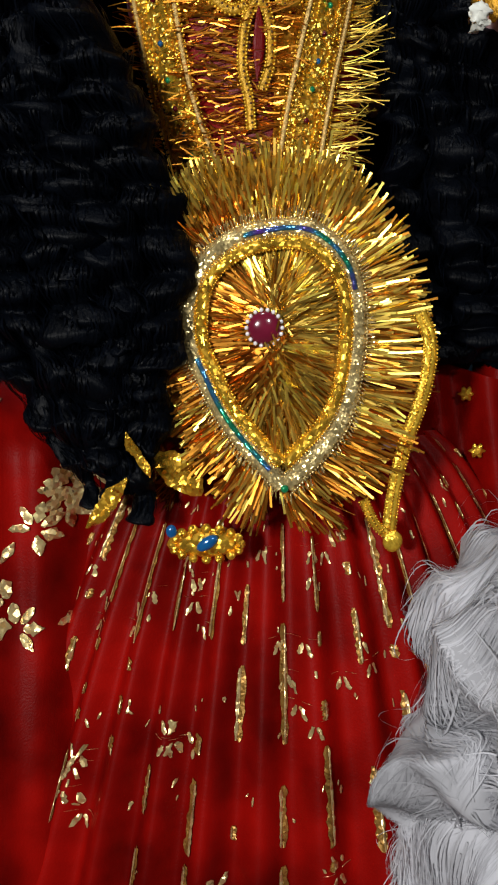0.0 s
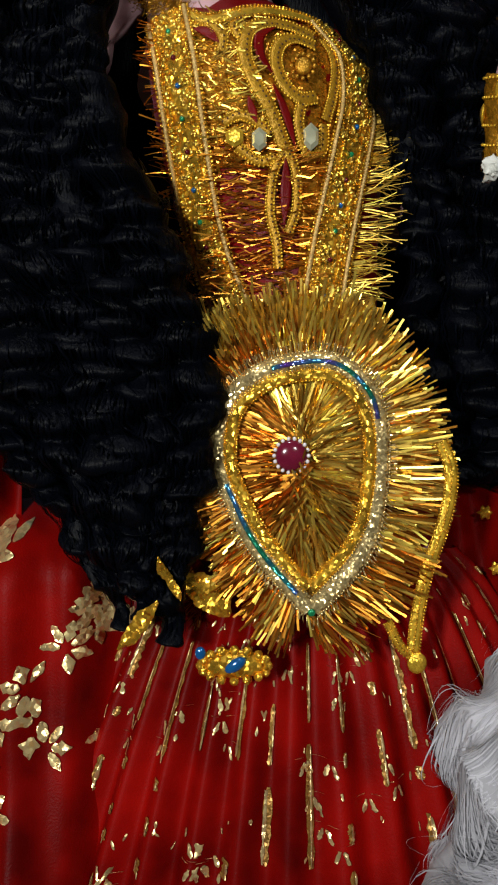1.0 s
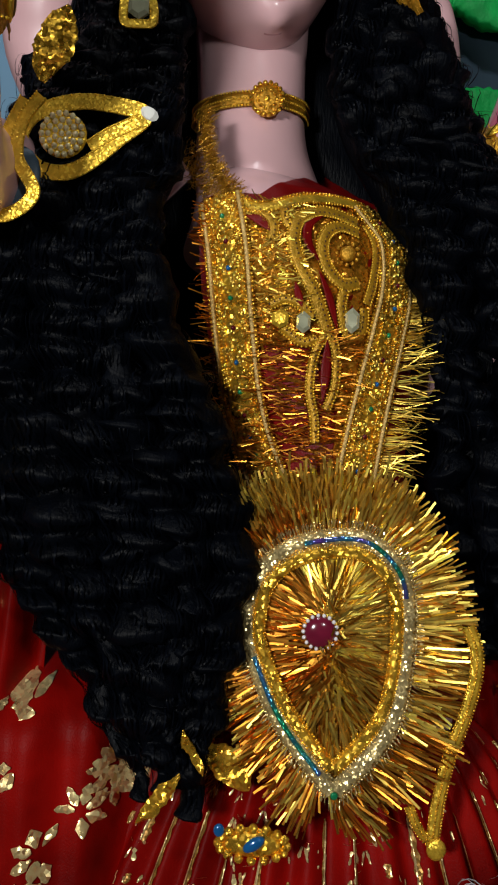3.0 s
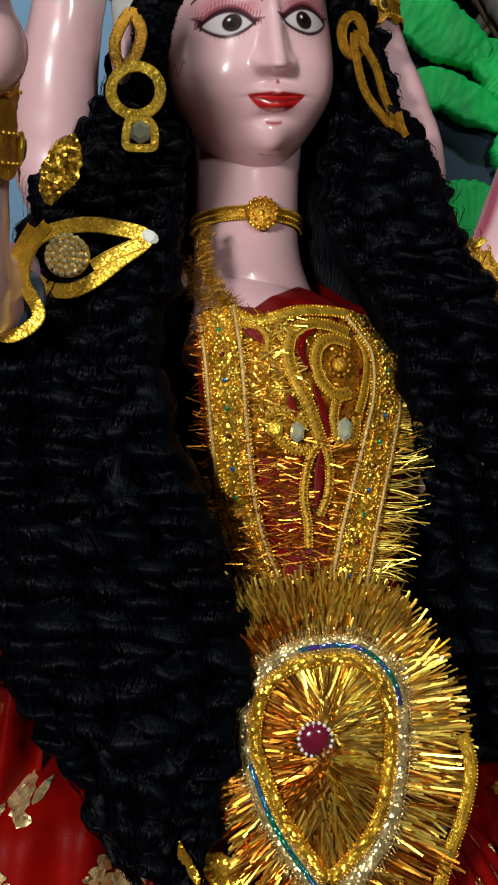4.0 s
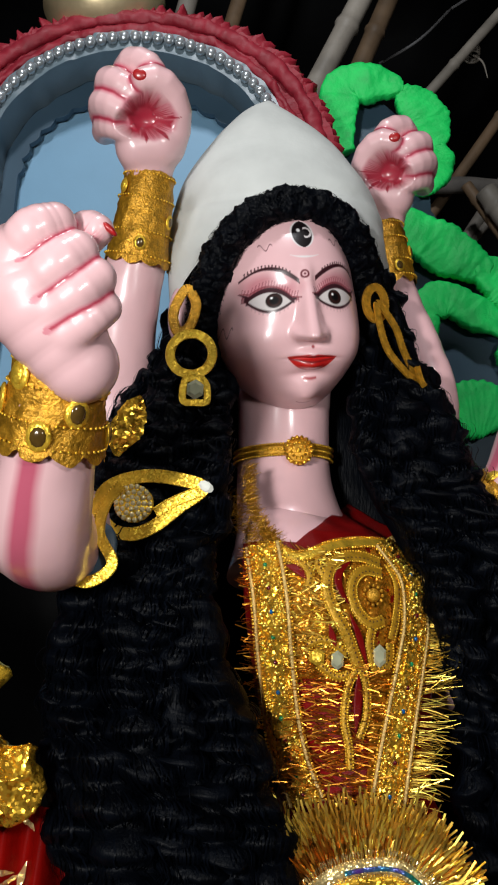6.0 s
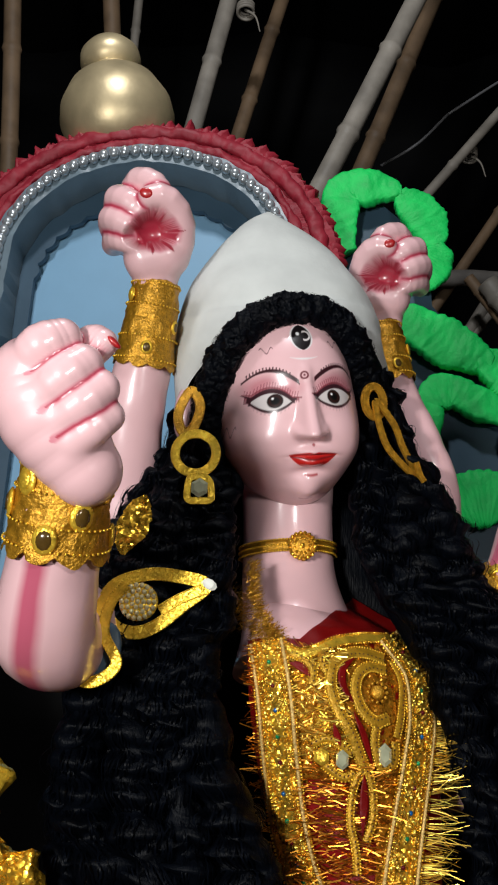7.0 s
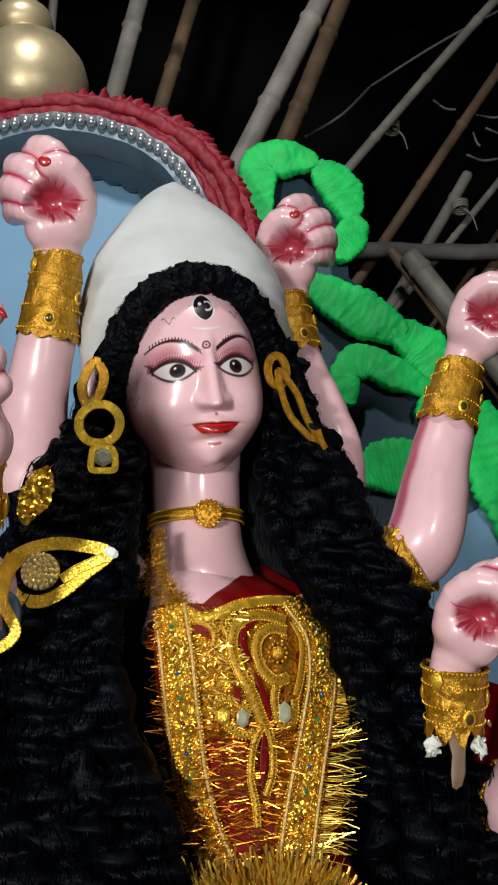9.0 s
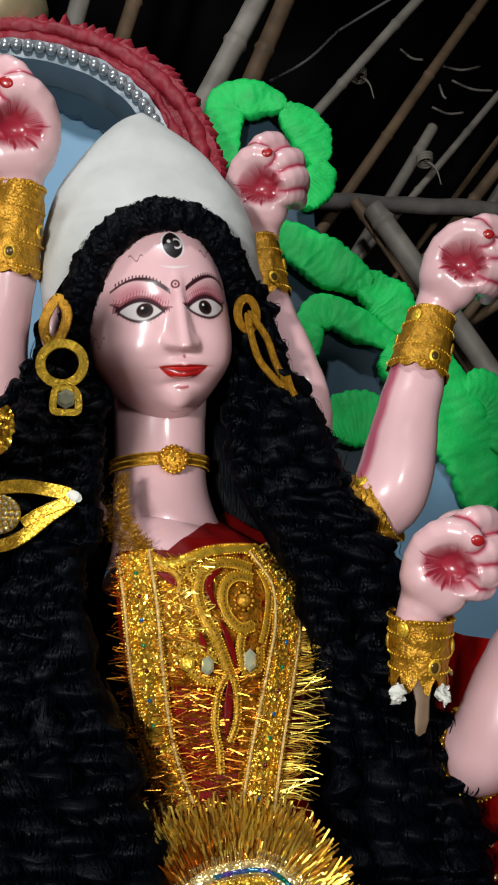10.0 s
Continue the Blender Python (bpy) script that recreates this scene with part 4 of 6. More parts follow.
def heart(a, k=1.0, grow=0.0):
    """Outline point of the drop shape; a runs from 0 to 2 pi, from the point below and round by the right."""
    t = (np.asarray(a) / (2 * np.pi)) % 1.0 * 360
    x, z = np.interp(t, np.arange(361), LOOP[:, 0]) - HC[0], np.interp(t, np.arange(361), LOOP[:, 1]) - HC[1]
    r = np.hypot(x, z)
    q = (r * k + grow) / r
    return HC[0] + x * q, HC[1] + z * q


def heart_path(k=1.0, grow=0.0, a0=1, a1=359, n=60):
    return [(float(x), float(z)) for x, z in (heart(radians(q), k, grow) for q in np.linspace(a0, a1, n))]


def belly(x, z, off=0.0):
    """The waist ornament lies flatter than the body under it."""
    x, z = np.asarray(x, float), np.asarray(z, float)
    y = 0.740 + 0.9 * (x - 0.02) ** 2 + np.clip(z - 1.30, 0, 1) ** 2 * 2.2 - 0.32 * np.clip(1.265 - z, 0, 1)
    return np.stack([x, y - off, z], -1)


# backing
rr, aa = np.linspace(0, 1, 14), np.linspace(0, 2 * np.pi, 80, endpoint=False)
v = []
for q in rr:
    hx, hz = heart(aa)
    v.append(belly(HC[0] + (hx - HC[0]) * q, HC[1] + (hz - HC[1]) * q, 0.004))
part("backing", (np.vstack(v), grid_faces(14, 80, True)), DARKLACE, waist)
# inner tinsel, combed towards the stone; copper on the long-hair side paints shade
n = 2000
a = g.uniform(0, 2 * np.pi, n)
hx, hz = heart(a, 0.93)
s = g.uniform(0.35, 1.0, n)
o = belly(HC[0] + (hx - HC[0]) * s, HC[1] + (hz - HC[1]) * s, g.uniform(0.005, 0.009, n))
way = np.column_stack([HC[0] - hx, np.zeros(n), (HC[1] - hz) * 0.6])
way /= np.linalg.norm(way, axis=1)[:, None]
way[:, 1] = -0.12
way += g.normal(0, 0.10, (n, 3))
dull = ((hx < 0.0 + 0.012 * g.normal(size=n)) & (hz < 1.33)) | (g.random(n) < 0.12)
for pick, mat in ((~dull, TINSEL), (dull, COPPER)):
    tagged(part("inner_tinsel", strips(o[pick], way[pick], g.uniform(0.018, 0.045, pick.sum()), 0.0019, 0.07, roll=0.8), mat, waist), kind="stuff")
# outer tinsel in layers, longest to the side
for n, lo, hi, off in ((1200, 0.86, 1.06, 0.001), (800, 0.55, 0.95, 0.005), (420, 0.3, 0.6, 0.009)):
    a = g.uniform(0, 2 * np.pi, n)
    hx, hz = heart(a, 1.02)
    o = belly(hx, hz, off)
    nx, nz = hx - HC[0], hz - HC[1]
    nx, nz = nx / np.hypot(nx, nz), nz / np.hypot(nx, nz)
    low = np.clip(-nz, 0, 1)
    reach = 0.047 + 0.011 * nx - 0.006 * nz
    # the strands at the sides lie level, those below hang slanting
    way = np.column_stack([nx + 0.35 * np.sign(nx) * low, np.full(n, -0.05), nz * np.where((nx > 0) & (nz < 0.5), 0.5, 0.85)])
    clump = 0.12 * np.sin(a * 19 + 3 * np.sin(a * 7))
    way = way + np.column_stack([-nz * clump, 0 * clump, nx * clump]) + g.normal(0, 0.06, (n, 3))
    # copper on the hair side and below puts shade into the colour
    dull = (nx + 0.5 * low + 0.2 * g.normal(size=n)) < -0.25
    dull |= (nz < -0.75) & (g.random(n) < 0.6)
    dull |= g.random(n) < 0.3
    length = g.uniform(lo, hi, n) * reach * (1 + 0.12 * np.sin(a * 23))
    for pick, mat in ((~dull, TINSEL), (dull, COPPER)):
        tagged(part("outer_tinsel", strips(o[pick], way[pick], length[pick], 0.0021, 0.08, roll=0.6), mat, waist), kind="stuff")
for k, w, mat in ((1.0, 0.015, SILVER_SEQ), (0.855, 0.011, SEQUIN)):
    bd = part("border_ribbon", flat_ribbon(heart_path(k), w, 0.012 + (1 - k) * 0.01, 160, 0.002, belly), mat, waist, "sequinned border ribbon")
    for sh in (-w / 2, w / 2):
        tagged(part("bead_edging", bead_row(heart_path(k), sh, 0.0135, 0.0012, 0.003, belly), mat, bd), kind="stuff")
k = g.integers(0, 200, 700)
hp = np.array(heart_path(1.07, 0, 1, 359, 200))[k]
wy = np.column_stack([hp[:, 0] - HC[0], np.full(700, -0.02), hp[:, 1] - HC[1]])
tagged(part("short_fringe", strips(belly(hp[:, 0], hp[:, 1], 0.011), wy, 0.009, 0.0007, 0.1), SILVER_SEQ, waist), kind="stuff")
for a0, a1 in ((100, 196), (288, 352)):
    part("tape", flat_ribbon(heart_path(0.985, 0, a0, a1, 40), 0.0042, 0.0155, 90, 0.0006, belly), TAPE, waist, "iridescent green and violet foil tape")
part("gem", ball(belly(*heart(0.0), 0.016), (0.0035, 0.0016, 0.0035), 6, 10), GEM_GREEN, waist)
c = belly(0.013, 1.267, 0.023)
stone = part("stone", join(ball(c, (0.0142, 0.006, 0.0142), 10, 28)), RUBY, waist, "dark red round stone")
pearl = ball((0, 0, 0), 0.0019, 6, 8)
first = part("pearl", pearl, PEARL, stone)
for i in range(18):
    q = 2 * math.pi * i / 18
    o = first if i == 0 else new("pearl", first.data)
    o.parent = stone
    o.location = c + np.array([0.0152 * math.cos(q), -0.001, 0.0152 * math.sin(q)])
# sunburst tuft above, where the fringe meets the straps
k = 900
x = g.uniform(-0.065, 0.085, k)
o = belly(x, 1.365 - 3.0 * (x - 0.02) ** 2 + g.normal(0, 0.006, k), 0.002)
way = np.column_stack([(x - 0.02) * 9, np.full(k, -0.25), np.full(k, 1.0)]) + g.normal(0, 0.15, (k, 3))
tagged(part("upper_tinsel", strips(o, way, g.uniform(0.025, 0.05, k), 0.0022, 0.08, roll=0.6), TINSEL, waist), kind="stuff")

# ---- hip lace ----
lace = empty("hip_lace", "yellow gold lace band ending in a point over the skirt", "lace")
HIP = [(0.144, 1.280), (0.153, 1.258), (0.153, 1.232), (0.146, 1.20), (0.133, 1.16), (0.126, 1.12), (0.123, 1.083)]


def over(x, z, off=0.0):
    return np.stack([np.asarray(x, float), 0.712 + 0.5 * (np.asarray(x, float) - 0.1) ** 2 - off - 0.02 * (1.2 - np.asarray(z, float)), np.asarray(z, float)], -1)


for path, w in ((HIP, 0.0115), ([(0.127, 1.083), (0.112, 1.095), (0.10, 1.118)], 0.008)):
    b = part("band", flat_ribbon(path, w, 0.0, 80, 0.0008, over), LACE, lace)
    for sh in (-w / 2, 0, w / 2):
        tagged(part("bead_edging", bead_row(path, sh, 0.0016, 0.0011, 0.003, over), SEQUIN, b), kind="stuff")
part("tip", ball(over(0.127, 1.08, 0.001), (0.009, 0.003, 0.01), 8, 12), LACE, lace)

# ---- skirt ----
def skirt_at(u, t, off=0.0):
    """u across (0 to 1), t down (0 to 1)."""
    u, t = np.asarray(u, float), np.asarray(t, float)
    a = np.pi * (1.03 + 0.94 * u)
    ra, rb = 0.175 + 0.42 * t ** 0.75, 0.134 + 0.24 * t ** 0.9
    pl = np.sin(u * 2 * np.pi * 21 + 0.8 * np.sin(u * 17)) * (0.004 + 0.013 * t) + 0.006 * np.sin(u * 60 + t * 3) * t
    ra, rb = ra + pl + off, rb + pl + off
    return np.stack([0.03 + ra * np.cos(a), 0.895 + rb * np.sin(a), 1.145 - 0.9 * t + 0.012 * np.sin(u * 9)], -1)


skirt = empty("skirt", "long pleated red skirt with printed gold foil stripes and flowers", "skirt")
U, T = np.meshgrid(np.linspace(0, 1, 420), np.linspace(0, 1, 60), indexing="ij")
v = skirt_at(U.ravel(), T.ravel())
part("cloth", (v, grid_faces(420, 60)), REDNET, skirt)


gs = np.random.default_rng(12)


def foil(pts_u, pts_t, width, n=12, lift=0.0):
    """A strip of foil printed on the skirt."""
    u, t = np.linspace(*pts_u, n), np.linspace(*pts_t, n)
    w = width * np.clip(np.sin(np.linspace(0.25, np.pi - 0.25, n)) * 2.2, 0.5, 1) * gs.uniform(0.45, 1.35, n)
    return np.stack([skirt_at(u - w, t, 0.0016 + lift), skirt_at(u, t, 0.0022 + lift), skirt_at(u + w, t, 0.0016 + lift)], 1).reshape(-1, 3), grid_faces(n, 3)


bits = []
dull = []
for i in range(25):
    u = (i + 0.5) / 25 + gs.normal(0, 0.004)
    t = gs.uniform(0.0, 0.06)
    while t < 0.62:
        L = gs.uniform(0.045, 0.12) if gs.random() < 0.6 else gs.uniform(0.008, 0.02)
        k, side = gs.uniform(0.0022, 0.0038), gs.choice([-1, 1])
        if gs.random() < 0.7:
            dull.append(foil((u, u + gs.normal(0, 0.0008)), (t, t + L), k, 16))
            bits.append(foil((u + side * k * 0.6, u + side * k * 0.6), (t + 0.002, t + L - 0.002), k * gs.uniform(0.25, 0.5), 16, 0.0014))
        for _ in range(gs.integers(0, 4)):
            q, e = gs.normal(0, 0.010), gs.uniform(0, L)
            bits.append(foil((u + q, u + q + gs.normal(0, 0.002)), (t + e, t + e + gs.uniform(0.003, 0.010)), gs.uniform(0.0006, 0.0016), 5))
        t += L + gs.uniform(0.010, 0.04)
tagged(part("stripe_backing", join(*dull), DULLPRINT, skirt, "dull gold woven stripes"), kind="stuff")
tagged(part("stripe_print", join(*bits), PRINT, skirt, "broken gold foil stripes"), kind="stuff")
bits = []
for _ in range(46):
    u0, t0 = gs.uniform(0.03, 0.6), gs.uniform(0.02, 0.5)
    for q in np.linspace(0, 2 * np.pi, 6, endpoint=False)[: gs.integers(2, 7)]:
        bits.append(foil((u0 + 0.004 * math.cos(q), u0 + 0.012 * math.cos(q)), (t0 + 0.006 * math.sin(q), t0 + 0.02 * math.sin(q)), 0.0022, 6))
tagged(part("flower_print", join(*bits), PRINT, skirt, "printed gold foil flowers"), kind="stuff")


# ---- draped cloth over the hip ----
def drape_at(u, w, off=0.0):
    """Loosely folded cloth: u across, w from top to bottom."""
    u, w = np.asarray(u, float), np.asarray(w, float)
    fold = 0.010 * np.sin(u * 21 + 5 * w) * (0.3 + w) + 0.006 * np.sin(u * 47 - 6 * w) + 0.008 * np.sin(w * 13 + u * 6)
    roll = np.where(w < 0.08, (0.08 - w) ** 2 * 12, 0)
    return np.stack([-0.50 + 0.40 * u - 0.04 * w, 0.80 - 0.20 * w - 0.05 * np.sin(np.pi * u) + 0.16 * (u - 0.5) ** 2 + roll + fold - off, 1.228 - 0.85 * w - 0.05 * u ** 3 + 0.012 * np.sin(u * 9)], -1)


drape = empty("hip_drape", "puffed red cloth with gold foil leaves beside the skirt", "cloth")
U, T = np.meshgrid(np.linspace(0, 1, 90), np.linspace(0, 1, 70), indexing="ij")
part("cloth", (drape_at(U.ravel(), T.ravel()), grid_faces(90, 70)), REDNET, drape)
bits = []
for _ in range(40):
    u0, w0, q0 = gs.uniform(0.2, 0.95), gs.uniform(0.03, 0.4), gs.uniform(0, 6)
    for q in np.linspace(0, 2 * np.pi, 7, endpoint=False)[: gs.integers(1, 7)] + q0:
        u, w = u0 + np.linspace(0.014, 0.062, 7) * math.cos(q), w0 + np.linspace(0.007, 0.030, 7) * math.sin(q)
        wd = 0.014 * np.sin(np.linspace(0.2, np.pi - 0.1, 7)) * gs.uniform(0.6, 1.25, 7)
        bits.append((np.stack([drape_at(u - wd * math.sin(q), w + 0.5 * wd * math.cos(q), 0.002), drape_at(u, w, 0.003), drape_at(u + wd * math.sin(q), w - 0.5 * wd * math.cos(q), 0.002)], 1).reshape(-1, 3), grid_faces(7, 3)))
tagged(part("leaf_print", join(*bits), PRINT, drape, "printed gold foil leaves"), kind="stuff")
# matching fall of cloth on the other hip
U, T = np.meshgrid(np.linspace(0, 1, 60), np.linspace(0, 1, 60), indexing="ij")
u, t = U.ravel(), T.ravel()
v = np.stack([0.15 + 0.22 * u + 0.05 * t, 0.80 + 0.06 * np.cos(u * 3) - 0.04 * t + 0.008 * np.sin(u * 30 + t * 3), 1.235 - 0.22 * t - 0.06 * u], -1)
fall = empty("side_drape", "dark red cloth with small gold motifs on the far hip", "cloth")
part("cloth", (v, grid_faces(60, 60)), REDNET, fall)
for i in range(7):
    x, z = 0.172 + 0.045 * (i % 3) + 0.01 * (i // 3), 1.193 - 0.055 * (i // 3)
    u, t = (x - 0.16) / 0.24, (1.225 - z) / 0.24
    y = 0.80 + 0.06 * math.cos(u * 3) - 0.04 * t
    b, f = ball((0, 0, 0), (0.007, 0.003, 0.007), 9, 30)
    b[:, [0, 2]] *= (1 + 0.3 * np.cos(6 * np.arctan2(b[:, 2], b[:, 0])))[:, None]
    part("gold_rosette", (b + (x, y - 0.009, z), f), SEQUIN, fall)

# ---- belt pieces by the hair's end ----
buckle = empty("belt_buckle", "gold sequin belt buckle with a blue stone", "buckle")
part("plate", ball((-0.037, 0.700, 1.082), (0.03, 0.008, 0.013), 14, 24), SEQUIN, buckle)
for q in np.linspace(0, 2 * np.pi, 17)[:16]:
    part("bead", ball((-0.037 + 0.03 * math.cos(q), 0.696, 1.082 + 0.014 * math.sin(q)), 0.0045, 6, 8), SEQUIN, buckle)
part("blue_stone", ball((-0.036, 0.692, 1.084), (0.011, 0.004, 0.0055), 8, 14, rotation(0, -35, 0)), GEM_BLUE, buckle, "bright blue stone")
part("blue_stone", ball((-0.067, 0.694, 1.094), (0.005, 0.003, 0.006), 8, 12), GEM_BLUE, buckle, "bright blue stone")


def leaf_plate(c, length, width, angle, name, mat, label):
    t = np.linspace(0, 1, 24)
    w = width * np.sin(np.pi * np.clip(t, 0.02, 0.98)) ** 0.7 * (1 + 0.05 * np.sin(t * 60))
    R = rotation(0, angle, 0)
    v = np.stack([np.column_stack([w * s, np.full(24, 0.003 * abs(s) - 0.004), (t - 0.5) * length]) for s in (-0.5, -0.25, 0, 0.25, 0.5)], 1).reshape(-1, 3)
    v[:, 1] += 0.0006 * np.sin(v[:, 2] * 1500)
    v = wobble(v, 90, 0.004, 4)
    back = v + (0, 0.003, 0)
    sh = join((v, grid_faces(24, 5)), (back, [q[::-1] for q in grid_faces(24, 5)]))
    return tagged(part(name, (np.asarray(c) + sh[0] @ R.T, sh[1]), mat), label, "ornament")


leaf_plate((-0.12, 0.69, 1.121), 0.056, 0.015, 38, "gold_leaf_piece", SEQUIN, "shiny gold foil leaf pinned on the skirt")
leaf_plate((-0.094, 0.69, 1.164), 0.045, 0.009, -28, "gold_leaf_piece", SEQUIN, "small gold sequin leaf among the hair")
leaf_plate((-0.062, 0.722, 1.14), 0.055, 0.03, -50, "gold_fan_piece", SEQUIN, "pleated gold foil fan under the waist ornament")
side_fringe([(-0.10, 1.22), (-0.09, 1.17), (-0.06, 1.11)], (-0.6, -0.2, -0.5), 300, 0.03, mat=COPPER, parent=waist, off=0.03)

# gold pieces by the far left hip
go = empty("hip_ornament", "crumpled gold foil ornament hanging beside the hair", "ornament")
v, f = ball((-0.352, 0.70, 1.415), (0.042, 0.02, 0.045), 26, 36)
part("foil", (wobble(wobble(v, 40, 0.016, 7), 110, 0.006, 9), f), SEQUIN, go)
v, f = ball((-0.385, 0.70, 1.50), (0.03, 0.02, 0.04), 22, 30)
part("foil", (wobble(wobble(v, 40, 0.014, 11), 110, 0.005, 3), f), LACE, go)
U, T = np.meshgrid(np.linspace(0, 1, 40), np.linspace(0, 1, 40), indexing="ij")
u, t = U.ravel(), T.ravel()


def shoulder_at(u, t, off=0.0):
    u, t = np.asarray(u, float), np.asarray(t, float)
    return np.stack([-0.42 + 0.17 * u, 0.80 - 0.05 * np.sin(u * 3) + 0.012 * np.sin(u * 26 + t * 4) - off, 1.385 - 0.365 * t], -1)


sh = empty("shoulder_drape", "red cloth with gold foil flecks hanging behind the long hair", "cloth")
part("cloth", (shoulder_at(u, t), grid_faces(40, 40)), REDNET, sh)
bits = []
for _ in range(46):
    u0, t0, q, k = gs.uniform(0.1, 0.75), gs.uniform(0.05, 0.9), gs.uniform(0, 6), gs.uniform(0.03, 0.09)
    e = np.linspace(-1, 1, 7)
    wd = gs.uniform(0.012, 0.03) * np.cos(e * 1.4) * gs.uniform(0.5, 1.2, 7)
    uu, tt = u0 + k * e * math.cos(q), t0 + 0.5 * k * e * math.sin(q)
    bits.append((np.stack([shoulder_at(uu - wd * math.sin(q), tt + 0.5 * wd * math.cos(q), 0.002), shoulder_at(uu, tt, 0.003), shoulder_at(uu + wd * math.sin(q), tt - 0.5 * wd * math.cos(q), 0.002)], 1).reshape(-1, 3), grid_faces(7, 3)))
tagged(part("foil_print", join(*bits), PRINT, sh, "broken gold foil print"), kind="stuff")


# ---- woolly mound ----
def mound():
    """Overlapping woolly lumps, combed in waves, with a few long wisps lying on them."""
    gm = np.random.default_rng(21)
    lumps = (((0.225, 0.60, 1.05), (0.085, 0.09, 0.085)), ((0.235, 0.58, 0.96), (0.105, 0.10, 0.10)), ((0.14, 0.545, 0.962), (0.042, 0.045, 0.045)), ((0.25, 0.58, 0.85), (0.13, 0.11, 0.12)),
             ((0.19, 0.555, 1.118), (0.03, 0.02, 0.022)), ((0.185, 0.55, 1.03), (0.05, 0.05, 0.06)), ((0.17, 0.545, 0.89), (0.06, 0.055, 0.06)), ((0.27, 0.62, 0.62), (0.16, 0.14, 0.25)), ((0.28, 0.63, 0.30), (0.18, 0.16, 0.31)))
    shapes = []
    for c, r in lumps:
        v, f = ball(c, np.array(r) * 0.97, 40, 56)
        shapes.append((wobble(v, 22, 0.026, 3), f))
    vs, fs = [], []
    for (c, r), n in zip(lumps[:8], (2300, 2600, 900, 2300, 260, 1100, 1100, 500)):
        for _ in range(n):
            d = gm.normal(0, 1, 3)
            d /= np.linalg.norm(d)
            if d[1] > 0.25:
                continue
            L, w, bend = gm.uniform(0.025, 0.065), gm.uniform(0.0003, 0.0009), gm.normal(0, 3)
            p = np.array(c) + d * r
            # neighbours are combed the same way
            drift = np.array(noise.noise_vector(Vector(p * 14)))
            head = np.array([-0.45, -0.1, -0.75]) + 1.3 * drift + gm.normal(0, 0.12, 3)
            lift = gm.uniform(0.0, 0.05) if gm.random() < 0.93 else gm.uniform(0.05, 0.2)
            b = len(vs)
            for k in range(9):
                q = (p - c) / np.array(r)
                q /= np.linalg.norm(q)
                p = np.array(c) + q * r * (1.0 + lift * math.sin(k / 8 * np.pi * 0.8))
                head = head - q * (head @ q)
                head /= np.linalg.norm(head) + 1e-9
                sd = np.cross(head, q)
                e = w * (1 - 0.8 * k / 8)
                vs += [p - sd * e, p + sd * e]
                head = head + sd * bend * L / 9
                p = p + head * L / 8
            fs += [(b + 2 * k, b + 2 * k + 1, b + 2 * k + 3, b + 2 * k + 2) for k in range(8)]
    v, f = join(*shapes, (wobble(np.array(vs), 22, 0.026, 3), fs))
    near = np.array([-0.0175, -0.029, 1.362])
    v = near + 1.07 * (v - near)
    v[:, 2] = np.maximum(v[:, 2], 0.0)
    return v, f


tagged(part("woolly_mane", mound(), WOOLSTRAND), "grey and white woolly mane of a clay figure", "mane")

# ---- jewellery ----
def bracelet(p0, p1, r0, r1, name, label, scallop=0.006, discs=0, group="bracelets", turn=0, big=1.0):
    """A gold lace cuff from p0 to p1."""
    p0, p1 = np.asarray(p0, float), np.asarray(p1, float)
    d = p1 - p0
    d /= np.linalg.norm(d)
    u = np.cross((0, 1, 0), d)
    u /= np.linalg.norm(u)
    w = np.cross(d, u)
    n, m = 26, 96
    a = np.linspace(0, 2 * np.pi, m, endpoint=False)
    th = empty(name, label, "bracelet", group)
    v = []
    for i in range(n):
        t = i / (n - 1)
        e = t + (scallop * np.abs(np.sin(a * 5)) / np.linalg.norm(p1 - p0)) * (1 if i == n - 1 else t ** 6)
        r = r0 + (r1 - r0) * t + 0.0006 * np.sin(a * 41) * np.sin(t * 45) + 0.0012 * (abs(t - 0.5) > 0.44)
        v.append(p0 + np.outer(e * np.linalg.norm(p1 - p0), d) + (r * np.cos(a))[:, None] * u + (r * np.sin(a))[:, None] * w)
    part("cuff", (wobble(wobble(np.vstack(v), 70, 0.0025, len(name)), 190, 0.0012, 3), grid_faces(n, m, True)), DARKLACE, th)
    for t in (0.04, 0.3, 0.68, 0.95):
        r = r0 + (r1 - r0) * t + 0.002
        q = np.linspace(0, 2 * np.pi, 46, endpoint=False)
        c = p0 + (p1 - p0) * t
        tagged(part("bead_ring", join(*[ball(c + u * r * math.cos(k) + w * r * math.sin(k), 0.0014, 5, 6) for k in q]), LACE, th), kind="stuff")
    for i in range(6 + discs):
        k = 2 * math.pi * (i + 0.3 + turn) / (6 + discs)
        t = (0.52, 0.82, 0.2)[i % 3]
        r = r0 + (r1 - r0) * t + 0.0018
        nn = u * math.cos(k) + w * math.sin(k)
        c = p0 + (p1 - p0) * t + nn * r
        R = np.column_stack([np.cross(d, nn), nn, d])
        part("medallion", ball(c, (0.008 * big, 0.0025 * big, 0.0095 * big), 8, 14, R), LACE, th)
        part("inset_stone", ball(c + nn * 0.0018 * big, (0.0052 * big, 0.0016 * big, 0.0062 * big), 6, 10, R), (AGATE, AGATE, LACE)[i % 3], th)
    return th


